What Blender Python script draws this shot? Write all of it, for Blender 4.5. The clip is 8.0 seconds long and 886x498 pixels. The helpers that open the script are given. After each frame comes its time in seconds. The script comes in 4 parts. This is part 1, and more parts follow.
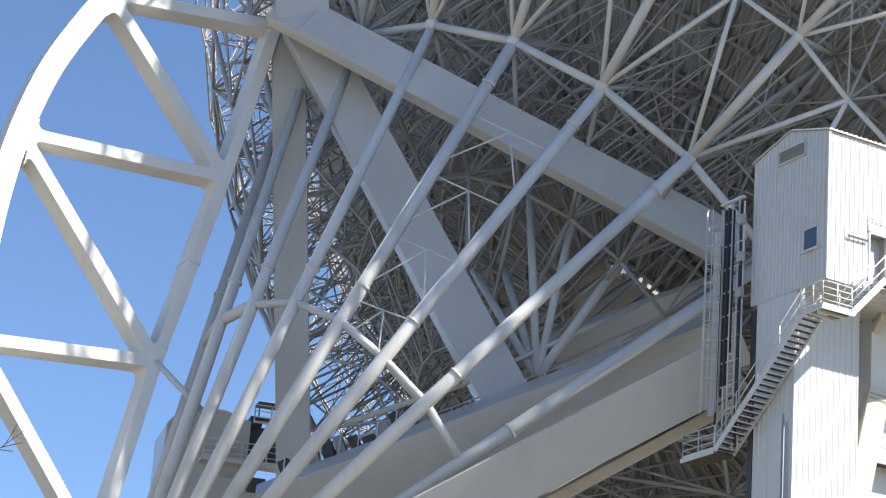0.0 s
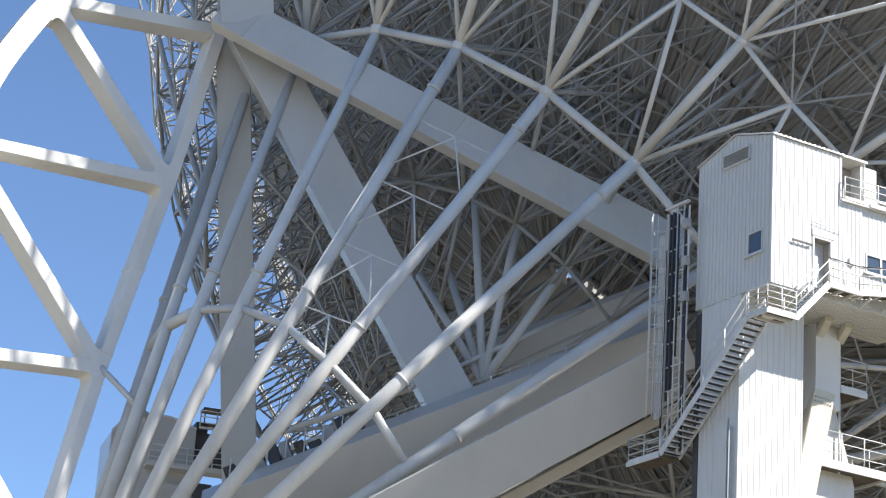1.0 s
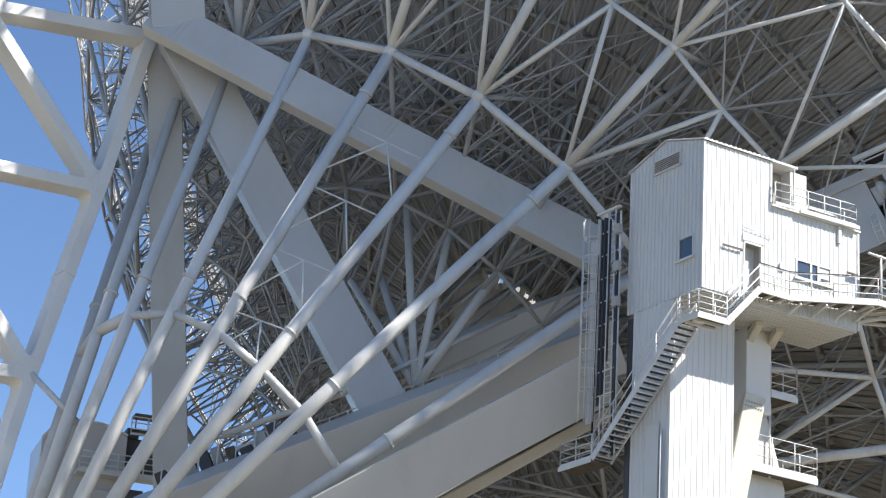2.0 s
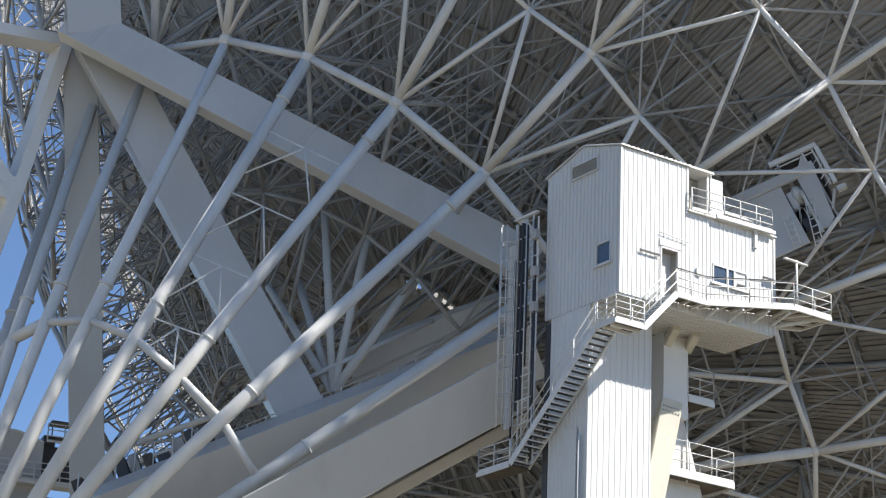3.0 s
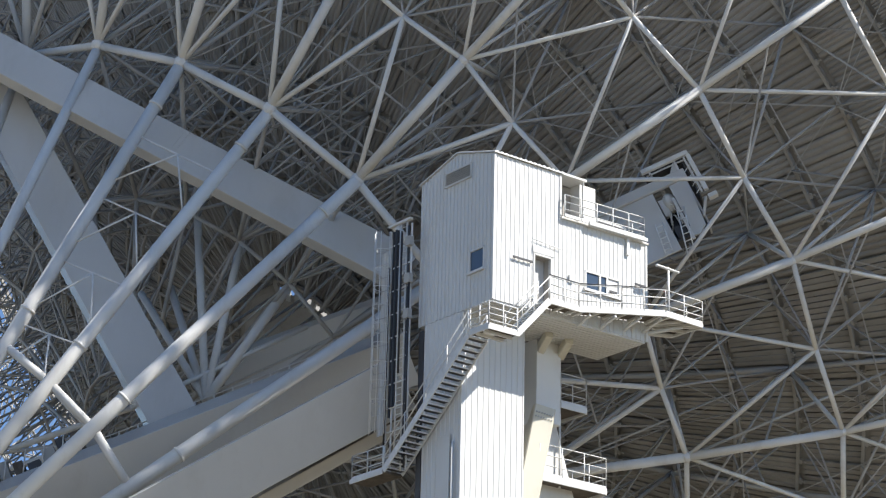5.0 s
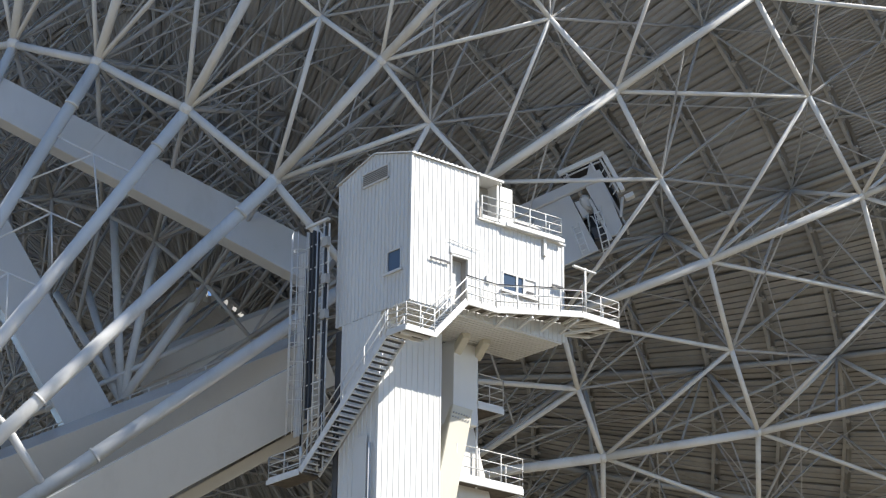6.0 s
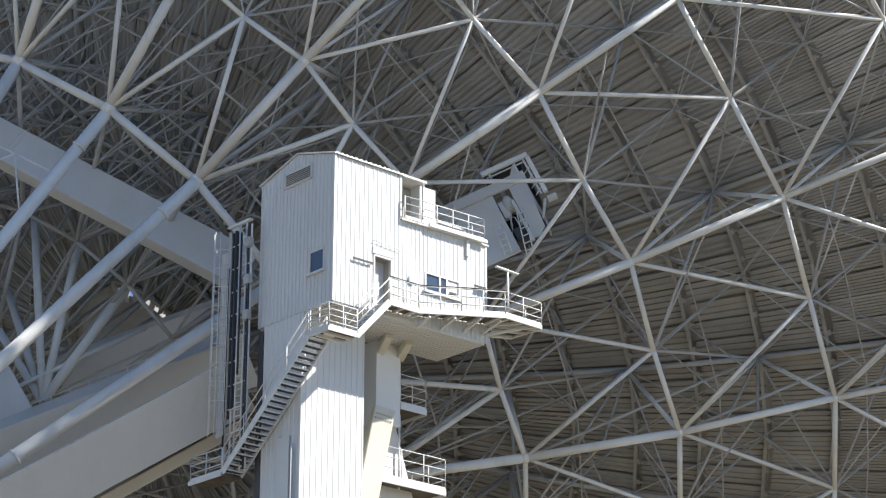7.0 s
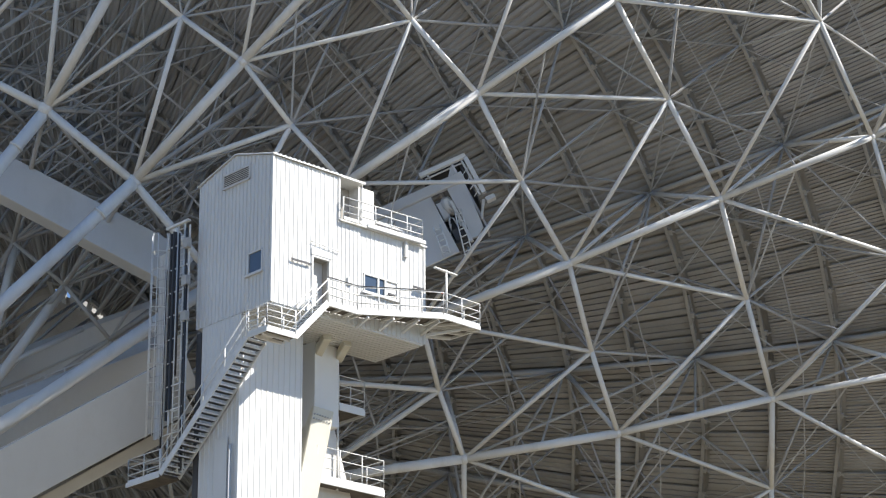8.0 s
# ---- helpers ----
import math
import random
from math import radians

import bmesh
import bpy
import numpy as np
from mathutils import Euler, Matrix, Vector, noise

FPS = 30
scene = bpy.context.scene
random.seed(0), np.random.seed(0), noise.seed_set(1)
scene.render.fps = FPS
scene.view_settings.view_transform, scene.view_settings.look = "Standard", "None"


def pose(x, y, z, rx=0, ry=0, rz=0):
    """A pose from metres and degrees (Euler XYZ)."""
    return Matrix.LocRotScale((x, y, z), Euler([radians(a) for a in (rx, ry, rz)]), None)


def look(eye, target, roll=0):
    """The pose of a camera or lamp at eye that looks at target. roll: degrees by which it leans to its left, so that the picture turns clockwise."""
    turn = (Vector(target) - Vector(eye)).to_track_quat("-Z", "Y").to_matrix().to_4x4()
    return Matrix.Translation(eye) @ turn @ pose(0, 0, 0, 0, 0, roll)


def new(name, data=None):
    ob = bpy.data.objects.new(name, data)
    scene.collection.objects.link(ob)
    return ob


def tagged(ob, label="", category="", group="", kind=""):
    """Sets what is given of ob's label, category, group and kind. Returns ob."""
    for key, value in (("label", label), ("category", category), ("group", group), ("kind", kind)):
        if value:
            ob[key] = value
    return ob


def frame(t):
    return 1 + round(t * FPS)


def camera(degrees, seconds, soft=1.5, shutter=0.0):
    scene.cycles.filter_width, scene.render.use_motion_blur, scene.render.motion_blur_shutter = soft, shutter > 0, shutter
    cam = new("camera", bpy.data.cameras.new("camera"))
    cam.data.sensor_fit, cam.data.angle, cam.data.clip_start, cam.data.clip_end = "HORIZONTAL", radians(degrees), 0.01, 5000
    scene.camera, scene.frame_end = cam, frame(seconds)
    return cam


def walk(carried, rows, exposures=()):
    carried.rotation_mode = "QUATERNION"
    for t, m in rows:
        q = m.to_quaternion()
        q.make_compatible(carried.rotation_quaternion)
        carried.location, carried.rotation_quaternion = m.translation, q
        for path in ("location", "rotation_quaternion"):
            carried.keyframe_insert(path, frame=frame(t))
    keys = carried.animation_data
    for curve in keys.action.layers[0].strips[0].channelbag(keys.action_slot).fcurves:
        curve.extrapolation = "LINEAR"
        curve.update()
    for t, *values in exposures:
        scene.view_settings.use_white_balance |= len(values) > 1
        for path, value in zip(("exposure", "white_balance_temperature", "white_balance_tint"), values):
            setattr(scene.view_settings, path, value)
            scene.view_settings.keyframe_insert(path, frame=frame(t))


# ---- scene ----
# ---- camera: one standpoint, panning to the right ----
cam = camera(21.0, 8.0, soft=1.2)
EYE = (0.0, 0.0, 1.7)
TURNS = [
    (0.0, 109.701, -4.246, 7.844),
    (0.5, 109.788, -3.987, 7.370),
    (1.0, 109.898, -3.668, 6.663),
    (1.5, 109.999, -3.396, 5.983),
    (3.0, 110.334, -2.293, 3.330),
    (3.5, 110.409, -1.938, 2.588),
    (4.0, 110.482, -1.727, 1.763),
    (5.5, 110.615, -1.004, -0.345),
    (6.0, 110.633, -0.674, -1.418),
    (6.5, 110.644, -0.349, -2.326),
    (7.0, 110.660, -0.090, -3.173),
    (7.5, 110.666, 0.165, -3.900),
    (8.0, 110.679, 0.422, -4.555),
]
walk(cam, [(t, pose(*EYE, rx, ry, rz)) for t, rx, ry, rz in TURNS],
     exposures=[(0.0, 0.82), (1.6, 0.81), (3.0, 0.56), (4.0, 0.53), (5.0, 0.58), (8.0, 0.71)])

# ---- world and sun ----
SUN_DIR = Vector((0.648, -0.252, 0.719)).normalized()
world = bpy.data.worlds.new("sky")
scene.world = world
world.use_nodes = True
wt = world.node_tree
sky = wt.nodes.new("ShaderNodeTexSky")
sky.sky_type = "NISHITA"
sky.sun_disc = False
sky.sun_elevation = math.asin(SUN_DIR.z)
sky.sun_rotation = math.atan2(SUN_DIR.x, SUN_DIR.y)
sky.altitude = 1700
sky.air_density = 0.92
sky.dust_density = 0.0
sky.ozone_density = 4.6
wt.nodes["Background"].inputs[1].default_value = 0.116
wt.links.new(sky.outputs[0], wt.nodes["Background"].inputs[0])
sun = new("sun", bpy.data.lights.new("sun", "SUN"))
sun.data.energy = 5.4
sun.data.angle = radians(0.53)
sun.data.color = (1.0, 0.95, 0.87)
sun.matrix_world = look(SUN_DIR * 200, (0, 0, 0))


# ---- materials ----
def material(name, base, rough=0.55, metal=0.0, vary=0.08, scale=0.6, grain=40.0, bump=0.15, stain=None, stain_amount=0.3, per_piece=0.0):
    m = bpy.data.materials.new(name)
    m.use_nodes = True
    nt = m.node_tree
    bsdf = nt.nodes["Principled BSDF"]
    bsdf.inputs["Roughness"].default_value = rough
    bsdf.inputs["Metallic"].default_value = metal
    co = nt.nodes.new("ShaderNodeTexCoord")
    big = nt.nodes.new("ShaderNodeTexNoise")
    big.inputs["Scale"].default_value = scale
    big.inputs["Detail"].default_value = 6
    fine = nt.nodes.new("ShaderNodeTexNoise")
    fine.inputs["Scale"].default_value = grain
    fine.inputs["Detail"].default_value = 3
    for nn in (big, fine):
        nt.links.new(co.outputs["Object"], nn.inputs["Vector"])
    ramp = nt.nodes.new("ShaderNodeValToRGB")
    ramp.color_ramp.elements[0].position, ramp.color_ramp.elements[1].position = 0.3, 0.7
    lo = [max(0.0, c * (1 - vary)) for c in base]
    hi = [min(1.0, c * (1 + vary)) for c in base]
    ramp.color_ramp.elements[0].color = (*lo, 1)
    ramp.color_ramp.elements[1].color = (*hi, 1)
    nt.links.new(big.outputs["Fac"], ramp.inputs["Fac"])
    out = ramp.outputs["Color"]
    if stain:
        sn = nt.nodes.new("ShaderNodeTexNoise")
        sn.inputs["Scale"].default_value = scale * 2.3
        sn.inputs["Detail"].default_value = 8
        sn.inputs["Roughness"].default_value = 0.7
        mp = nt.nodes.new("ShaderNodeMapping")
        mp.inputs["Scale"].default_value = (1.0, 1.0, 0.3)
        nt.links.new(co.outputs["Object"], mp.inputs["Vector"])
        nt.links.new(mp.outputs["Vector"], sn.inputs["Vector"])
        sr = nt.nodes.new("ShaderNodeValToRGB")
        sr.color_ramp.elements[0].position, sr.color_ramp.elements[1].position = 0.52, 0.72
        nt.links.new(sn.outputs["Fac"], sr.inputs["Fac"])
        am = nt.nodes.new("ShaderNodeMath")
        am.operation = "MULTIPLY"
        am.inputs[1].default_value = stain_amount
        nt.links.new(sr.outputs["Color"], am.inputs[0])
        mx = nt.nodes.new("ShaderNodeMixRGB")
        mx.inputs["Color2"].default_value = (*stain, 1)
        nt.links.new(am.outputs[0], mx.inputs["Fac"])
        nt.links.new(out, mx.inputs["Color1"])
        out = mx.outputs["Color"]
    if per_piece:
        oi = nt.nodes.new("ShaderNodeObjectInfo")
        gi = nt.nodes.new("ShaderNodeNewGeometry")
        ad = nt.nodes.new("ShaderNodeMath")
        nt.links.new(oi.outputs["Random"], ad.inputs[0])
        nt.links.new(gi.outputs["Random Per Island"], ad.inputs[1])
        fr = nt.nodes.new("ShaderNodeMath")
        fr.operation = "FRACT"
        nt.links.new(ad.outputs[0], fr.inputs[0])
        mr = nt.nodes.new("ShaderNodeMapRange")
        mr.inputs["To Min"].default_value = 1 - per_piece
        mr.inputs["To Max"].default_value = 1 + per_piece
        nt.links.new(fr.outputs[0], mr.inputs["Value"])
        hs = nt.nodes.new("ShaderNodeHueSaturation")
        nt.links.new(mr.outputs[0], hs.inputs["Value"])
        nt.links.new(out, hs.inputs["Color"])
        out = hs.outputs["Color"]
    nt.links.new(out, bsdf.inputs["Base Color"])
    bp = nt.nodes.new("ShaderNodeBump")
    bp.inputs["Strength"].default_value = bump
    bp.inputs["Distance"].default_value = 0.01
    nt.links.new(fine.outputs["Fac"], bp.inputs["Height"])
    nt.links.new(bp.outputs["Normal"], bsdf.inputs["Normal"])
    return m


STEEL = material("weathered_grey_paint", (0.60, 0.595, 0.58), 0.68, vary=0.08, scale=0.35, stain=(0.30, 0.28, 0.25), stain_amount=0.35, per_piece=0.06)
# grey paint darkened to carry the shade deep inside the lattice
STEEL_DARK = material("shade_darkened_paint", (0.37, 0.365, 0.355), 0.6, vary=0.1, scale=0.4, stain=(0.22, 0.19, 0.16), stain_amount=0.4, per_piece=0.12)
PURLIN = material("dull_purlin", (0.35, 0.335, 0.31), 0.7, vary=0.15, scale=0.6, stain=(0.16, 0.13, 0.10), stain_amount=0.5)
BEAM = material("girder_paint", (0.51, 0.50, 0.48), 0.26, vary=0.06, scale=0.2, stain=(0.36, 0.33, 0.29), stain_amount=0.3)
WHEEL = material("wheel_paint", (0.68, 0.67, 0.645), 0.6, vary=0.06, scale=0.25, stain=(0.45, 0.42, 0.38), stain_amount=0.3)
SKIN = material("weathered_sheet", (0.275, 0.262, 0.245), 0.65, vary=0.14, scale=0.5, grain=12, stain=(0.2, 0.16, 0.135), stain_amount=0.5, per_piece=0.12)
CREAM = material("cream_paint", (0.60, 0.565, 0.47), 0.5, vary=0.05, scale=0.4, stain=(0.42, 0.36, 0.28), stain_amount=0.3)
CLAD = material("white_cladding", (0.60, 0.60, 0.59), 0.5, vary=0.03, scale=0.4, stain=(0.55, 0.53, 0.49), stain_amount=0.25, per_piece=0.02)
RAIL = material("galvanised_rail", (0.62, 0.62, 0.61), 0.45, vary=0.1, scale=2.0, stain=(0.36, 0.33, 0.3), stain_amount=0.3)
CHANNEL = material("dark_channel_paint", (0.20, 0.19, 0.175), 0.7, vary=0.2, scale=0.8, stain=(0.09, 0.07, 0.055), stain_amount=0.5)
# dark metal parts, also used where shade is put into the colour
DARK = material("dark_metal_and_shade", (0.06, 0.06, 0.065), 0.55, vary=0.2, scale=2.0)
GRID = material("rusty_grating", (0.10, 0.085, 0.07), 0.8, vary=0.35, scale=2.5, stain=(0.05, 0.035, 0.025), stain_amount=0.6)
CABLE = material("black_cable", (0.03, 0.03, 0.034), 0.5, vary=0.2, scale=3.0)
INNER = material("room_wall", (0.35, 0.33, 0.30), 0.8, vary=0.1)
GRASS = material("dry_meadow", (0.19, 0.165, 0.115), 0.95, vary=0.35, scale=0.08, grain=6, bump=0.6)
BARK = material("bark", (0.10, 0.075, 0.05), 0.9, vary=0.3, scale=3)
GLASS = bpy.data.materials.new("window_glass")
GLASS.use_nodes = True
gb = GLASS.node_tree.nodes["Principled BSDF"]
gb.inputs["Base Color"].default_value = (0.05, 0.07, 0.10, 1)
gb.inputs["Roughness"].default_value = 0.04
gb.inputs["Specular IOR Level"].default_value = 0.9


# ---- mesh helpers ----
def mesh_of(name, bm, mat, smooth=False):
    bmesh.ops.recalc_face_normals(bm, faces=bm.faces)
    me = bpy.data.meshes.new(name)
    bm.to_mesh(me)
    bm.free()
    me.materials.append(mat)
    if smooth:
        for f in me.polygons:
            f.use_smooth = len(f.vertices) == 4
    return me


def part(name, bm, mat, parent, label="", kind="", smooth=False):
    ob = new(name, mesh_of(name, bm, mat, smooth) if isinstance(bm, bmesh.types.BMesh) else bm)
    ob.parent = parent
    return tagged(ob, label=label, kind=kind)


def thing(name, label, category, group="", kind="", m=None):
    ob = new(name)
    if m is not None:
        ob.matrix_world = m
    return tagged(ob, label, category, group, kind)


def axes(p, q, up=(0, 0, 1)):
    d = (Vector(q) - Vector(p)).normalized()
    s = d.cross(Vector(up))
    if s.length < 1e-4:
        s = d.cross(Vector((1, 0, 0)))
    s.normalize()
    return d, s, s.cross(d)


def add_pipe(bm, p, q, r, n=8, r2=None, caps=True):
    p, q = Vector(p), Vector(q)
    d, s, w = axes(p, q)
    rr = (r, r if r2 is None else r2)
    rings = [[bm.verts.new(c + k * (math.cos(a) * s + math.sin(a) * w)) for a in [2 * math.pi * i / n for i in range(n)]] for c, k in ((p, rr[0]), (q, rr[1]))]
    for i in range(n):
        bm.faces.new((rings[0][i], rings[0][(i + 1) % n], rings[1][(i + 1) % n], rings[1][i]))
    if caps:
        bm.faces.new(rings[0][::-1])
        bm.faces.new(rings[1])


def add_box(bm, p, q, w, h, up=(0, 0, 1), bevel=0.0):
    """A beam from p to q, w wide and h deep."""
    p, q = Vector(p), Vector(q)
    d, s, t = axes(p, q, up)
    b = min(bevel, w * 0.3, h * 0.3)
    if b > 0:
        prof = [(-w / 2 + b, -h / 2), (w / 2 - b, -h / 2), (w / 2, -h / 2 + b), (w / 2, h / 2 - b), (w / 2 - b, h / 2), (-w / 2 + b, h / 2), (-w / 2, h / 2 - b), (-w / 2, -h / 2 + b)]
    else:
        prof = [(-w / 2, -h / 2), (w / 2, -h / 2), (w / 2, h / 2), (-w / 2, h / 2)]
    a = [bm.verts.new(p + x * s + y * t) for x, y in prof]
    c = [bm.verts.new(q + x * s + y * t) for x, y in prof]
    k = len(prof)
    for i in range(k):
        bm.faces.new((a[i], a[(i + 1) % k], c[(i + 1) % k], c[i]))
    bm.faces.new(a[::-1])
    bm.faces.new(c)


def block(bm, lo, hi, bevel=0.0):
    (x0, y0, z0), (x1, y1, z1) = lo, hi
    add_box(bm, (x0, (y0 + y1) / 2, (z0 + z1) / 2), (x1, (y0 + y1) / 2, (z0 + z1) / 2), abs(y1 - y0), abs(z1 - z0), bevel=bevel)


def pipe(name, p, q, r, mat, parent, n=8, label="", r2=None):
    bm = bmesh.new()
    add_pipe(bm, p, q, r, n, r2)
    return part(name, bm, mat, parent, label, smooth=True)


def beam(name, p, q, w, h, mat, parent, up=(0, 0, 1), bevel=0.03, label=""):
    bm = bmesh.new()
    add_box(bm, p, q, w, h, up, bevel)
    return part(name, bm, mat, parent, label)


def mix(p, q, f):
    return Vector(p).lerp(Vector(q), f)


# ---- ground ----
bm = bmesh.new()
bmesh.ops.create_grid(bm, x_segments=80, y_segments=80, size=2500)
for v in bm.verts:
    far = max(0.0, v.co.length - 200)
    v.co.z = noise.noise(v.co * 0.004) * min(far * 0.05, 18) - 0.05
ground = new("ground", mesh_of("ground", bm, GRASS))
tagged(ground, "wide dry pale meadow round the telescope", "ground", kind="structure")

# ---- the dish: a frame of ribs and rings round one axis ----
BASE = Vector((-30.544, 106.944, 18.651))
AZ, EL = radians(49.228), radians(40.986)
AXIS = Vector((math.cos(EL) * math.sin(AZ), math.cos(EL) * math.cos(AZ), math.sin(EL)))
UX = AXIS.cross(Vector((0, 0, 1))).normalized()
UY = UX.cross(AXIS)
STEP, FIRST = radians(-15), radians(23.208)


def at(r, h, j):
    a = FIRST + STEP * j
    return BASE + AXIS * h + (UX * math.cos(a) + UY * math.sin(a)) * r


def upper(r):
    """Height of the upper chord along the axis."""
    return 35.3 + r * r / 134.0


LOWER = [(21.2, 28.3), (27.7, 32.24), (33.74, 36.33), (39.41, 41.2), (45.31, 45.7), (50.6, 51.5)]
MID = [None, (27.26, 32.23), (33.47, 36.1), (39.02, 41.3), (45.6, 45.1), (50.6, 51.5)]
PURLINS = [28.1 + 2.94 * i for i in range(-9, 9)]
TOP = [PURLINS[1 + 2 * i] for i in range(8)] + [PURLINS[-1]]
NEAR = range(-4, 5)

dish = thing("radio_dish", "huge parabolic dish seen from its shaded back, grey steel lattice", "radio telescope")
far_bm = bmesh.new()
thin_bm = bmesh.new()


def member(name, p, q, r, j, mat=None, n=6):
    if math.floor(j) in NEAR:
        pipe(name, p, q, r, mat or STEEL, dish, n)
    else:
        add_pipe(far_bm, p, q, r * 0.8, 5, caps=False)


def rod(p, q, r):
    add_pipe(thin_bm, p, q, r, 4, caps=False)


for j in range(-12, 12):
    low = [at(r, h, j) for r, h in LOWER]
    lown = [at(r, h, j + 1) for r, h in LOWER]
    mid = [None] + [at(r, h, j + 0.5) for r, h in MID[1:]]
    midb = [None] + [at(r, h, j - 0.5) for r, h in MID[1:]]
    top = [at(r, upper(r), j) for r in TOP]
    topn = [at(r, upper(r), j + 1) for r in TOP]
    topm = [at(r, upper(r), j + 0.5) for r in TOP]
    # TOP[4] lies over LOWER[1]
    for k in range(len(low) - 1):
        member("rib_chord", low[k], low[k + 1], (0.24, 0.21, 0.17, 0.15, 0.13)[k], j, n=12)
    for k in range(len(top) - 1):
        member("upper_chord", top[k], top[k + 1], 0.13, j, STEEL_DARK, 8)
    for k in range(1, len(low)):
        rr = 0.125 if k < 4 else 0.11
        member("ring_member", low[k], mid[k], rr, j, n=8)
        member("ring_member", mid[k], lown[k], rr, j, n=8)
        if k < len(low) - 1:
            member("diagonal", low[k], mid[k + 1], 0.1, j)
            member("diagonal", low[k], midb[k + 1], 0.1, j)
    member("ring_member", low[0], lown[0], 0.2, j, n=8)
    member("diagonal", low[0], mid[1], 0.13, j)
    member("diagonal", low[0], midb[1], 0.13, j)
    # webs between lower and upper chords
    for k in range(1, len(low) - 1):
        member("web_member", low[k], top[k + 3], 0.09, j)
        member("web_member", low[k], top[k + 2], 0.115, j)
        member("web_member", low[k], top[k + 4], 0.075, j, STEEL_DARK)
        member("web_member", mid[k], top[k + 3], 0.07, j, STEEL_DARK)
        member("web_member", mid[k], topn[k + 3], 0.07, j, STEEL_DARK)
        rod(mid[k], topm[k + 3], 0.06)
        rod(mid[k], topm[k + 2], 0.06)
        rod(mid[k], top[k + 2], 0.05)
        rod(mid[k], topn[k + 2], 0.05)
        # hanging thin cross rods half way up
        a, b = mix(low[k], top[k + 3], 0.5), mix(mid[k], topm[k + 3], 0.5)
        c = mix(lown[k], topn[k + 3], 0.5)
        rod(a, b, 0.035)
        rod(b, c, 0.035)
        rod(a, topm[k + 2], 0.035)
        rod(c, topm[k + 2], 0.035)
        rod(mid[k], mix(low[k], low[k + 1], 0.5), 0.05)
        rod(mix(low[k], low[k + 1], 0.5), top[k + 3], 0.06)
        rod(mix(low[k], mid[k + 1], 0.5), mix(top[k + 2], topm[k + 3], 0.5), 0.05)
        rod(mix(lown[k], mid[k + 1], 0.5), mix(topn[k + 2], topm[k + 3], 0.5), 0.05)
    for k in range(1, len(top)):
        rod(top[k - 1], topm[k], 0.045)
        rod(topn[k - 1], topm[k], 0.045)
        rod(topm[k - 1], top[k], 0.03)
    # inner frame between hub and first ring
    hub = at(5.0, 24.5, j)
    hubn = at(5.0, 24.5, j + 1)
    core = at(13.0, 28.0, j)
    coren = at(13.0, 28.0, j + 1)
    waist = at(15.0, 33.0, j + 0.5)
    waistn = at(15.0, 33.0, j + 1.5)
    for p, q, r in ((hub, hubn, .12), (hub, top[0], .11), (hub, top[1], .11), (hub, core, .14), (core, low[0], .15), (core, coren, .13),
                    (core, top[1], .12), (core, top[2], .12), (core, waist, .1), (coren, waist, .1), (waist, low[0], .12), (waist, lown[0], .12),
                    (waist, top[2], .1), (waist, topn[2], .1), (waist, waistn, .1), (hub, coren, .08),
                    (low[0], top[2], .15), (low[0], top[3], .16), (low[0], top[4], .07), (low[0], topm[3], .06), (lown[0], topm[3], .06)):
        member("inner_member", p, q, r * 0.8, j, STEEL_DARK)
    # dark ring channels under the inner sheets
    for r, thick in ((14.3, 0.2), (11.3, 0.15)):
        member("ring_channel", at(r, upper(r) - 0.45, j), at(r, upper(r) - 0.45, j + 1), thick, j, CHANNEL, 6)
    for k in range(1, 4):
        e = mix(low[0], top[k], 0.5)
        f = mix(lown[0], topn[k], 0.5)
        rod(e, f, 0.06)
        rod(e, topm[k], 0.05)
        rod(f, topm[k], 0.05)
        rod(e, waist, 0.05)
        rod(mix(core, top[k], 0.4), mix(coren, topn[k], 0.6), 0.05)
    # light lattice girder inside the ring
    for f in range(5):
        p, q = mix(core, low[0], f / 5), mix(core, low[0], (f + 1) / 5)
        u, w = mix(waist, top[3], f / 5), mix(waist, top[3], (f + 1) / 5)
        rod(p, w, 0.05)
        rod(q, w, 0.05)
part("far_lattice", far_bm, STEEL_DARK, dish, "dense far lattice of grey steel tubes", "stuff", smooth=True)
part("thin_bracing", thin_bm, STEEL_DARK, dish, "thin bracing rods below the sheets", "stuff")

# round gusset drums at the nodes of the near ribs
bm = bmesh.new()
bmesh.ops.create_icosphere(bm, subdivisions=2, radius=1.0)
node_mesh = mesh_of("node_ball", bm, STEEL, False)
for j in NEAR:
    for k, (r, h) in enumerate(LOWER[:-1]):
        ob = part("node_ball", node_mesh, None, dish)
        ob.matrix_world = Matrix.Translation(at(r, h, j)) @ Matrix.Scale((0.36, 0.27, 0.21, 0.19, 0.165)[k], 4)

# ---- cone of thick struts from the first ring to the frame below ----
STRUTS = [
    ((-0.83, 104.62, 40.26), (-23.62, 102.78, 22.55)),
    ((-5.78, 102.47, 43.45), (-26.65, 102.31, 21.15)),
    ((-9.98, 102.78, 47.09), (-28.31, 102.09, 19.92)),
    ((-14.53, 104.05, 49.93), (-29.35, 102.45, 19.23)),
    ((-18.94, 106.56, 52.13), (-30.13, 102.79, 18.96)),
    ((-23.42, 108.67, 50.73), (-30.44, 103.11, 19.66)),
    ((-26.27, 110.50, 50.18), (-30.83, 103.98, 20.06)),
    ((-28.06, 112.95, 48.66), (-31.22, 104.85, 20.46)),
]
COLLARS = [0.55, 0.48, 0.437, 0.416, 0.408, 0.375, 0.378, 0.35]
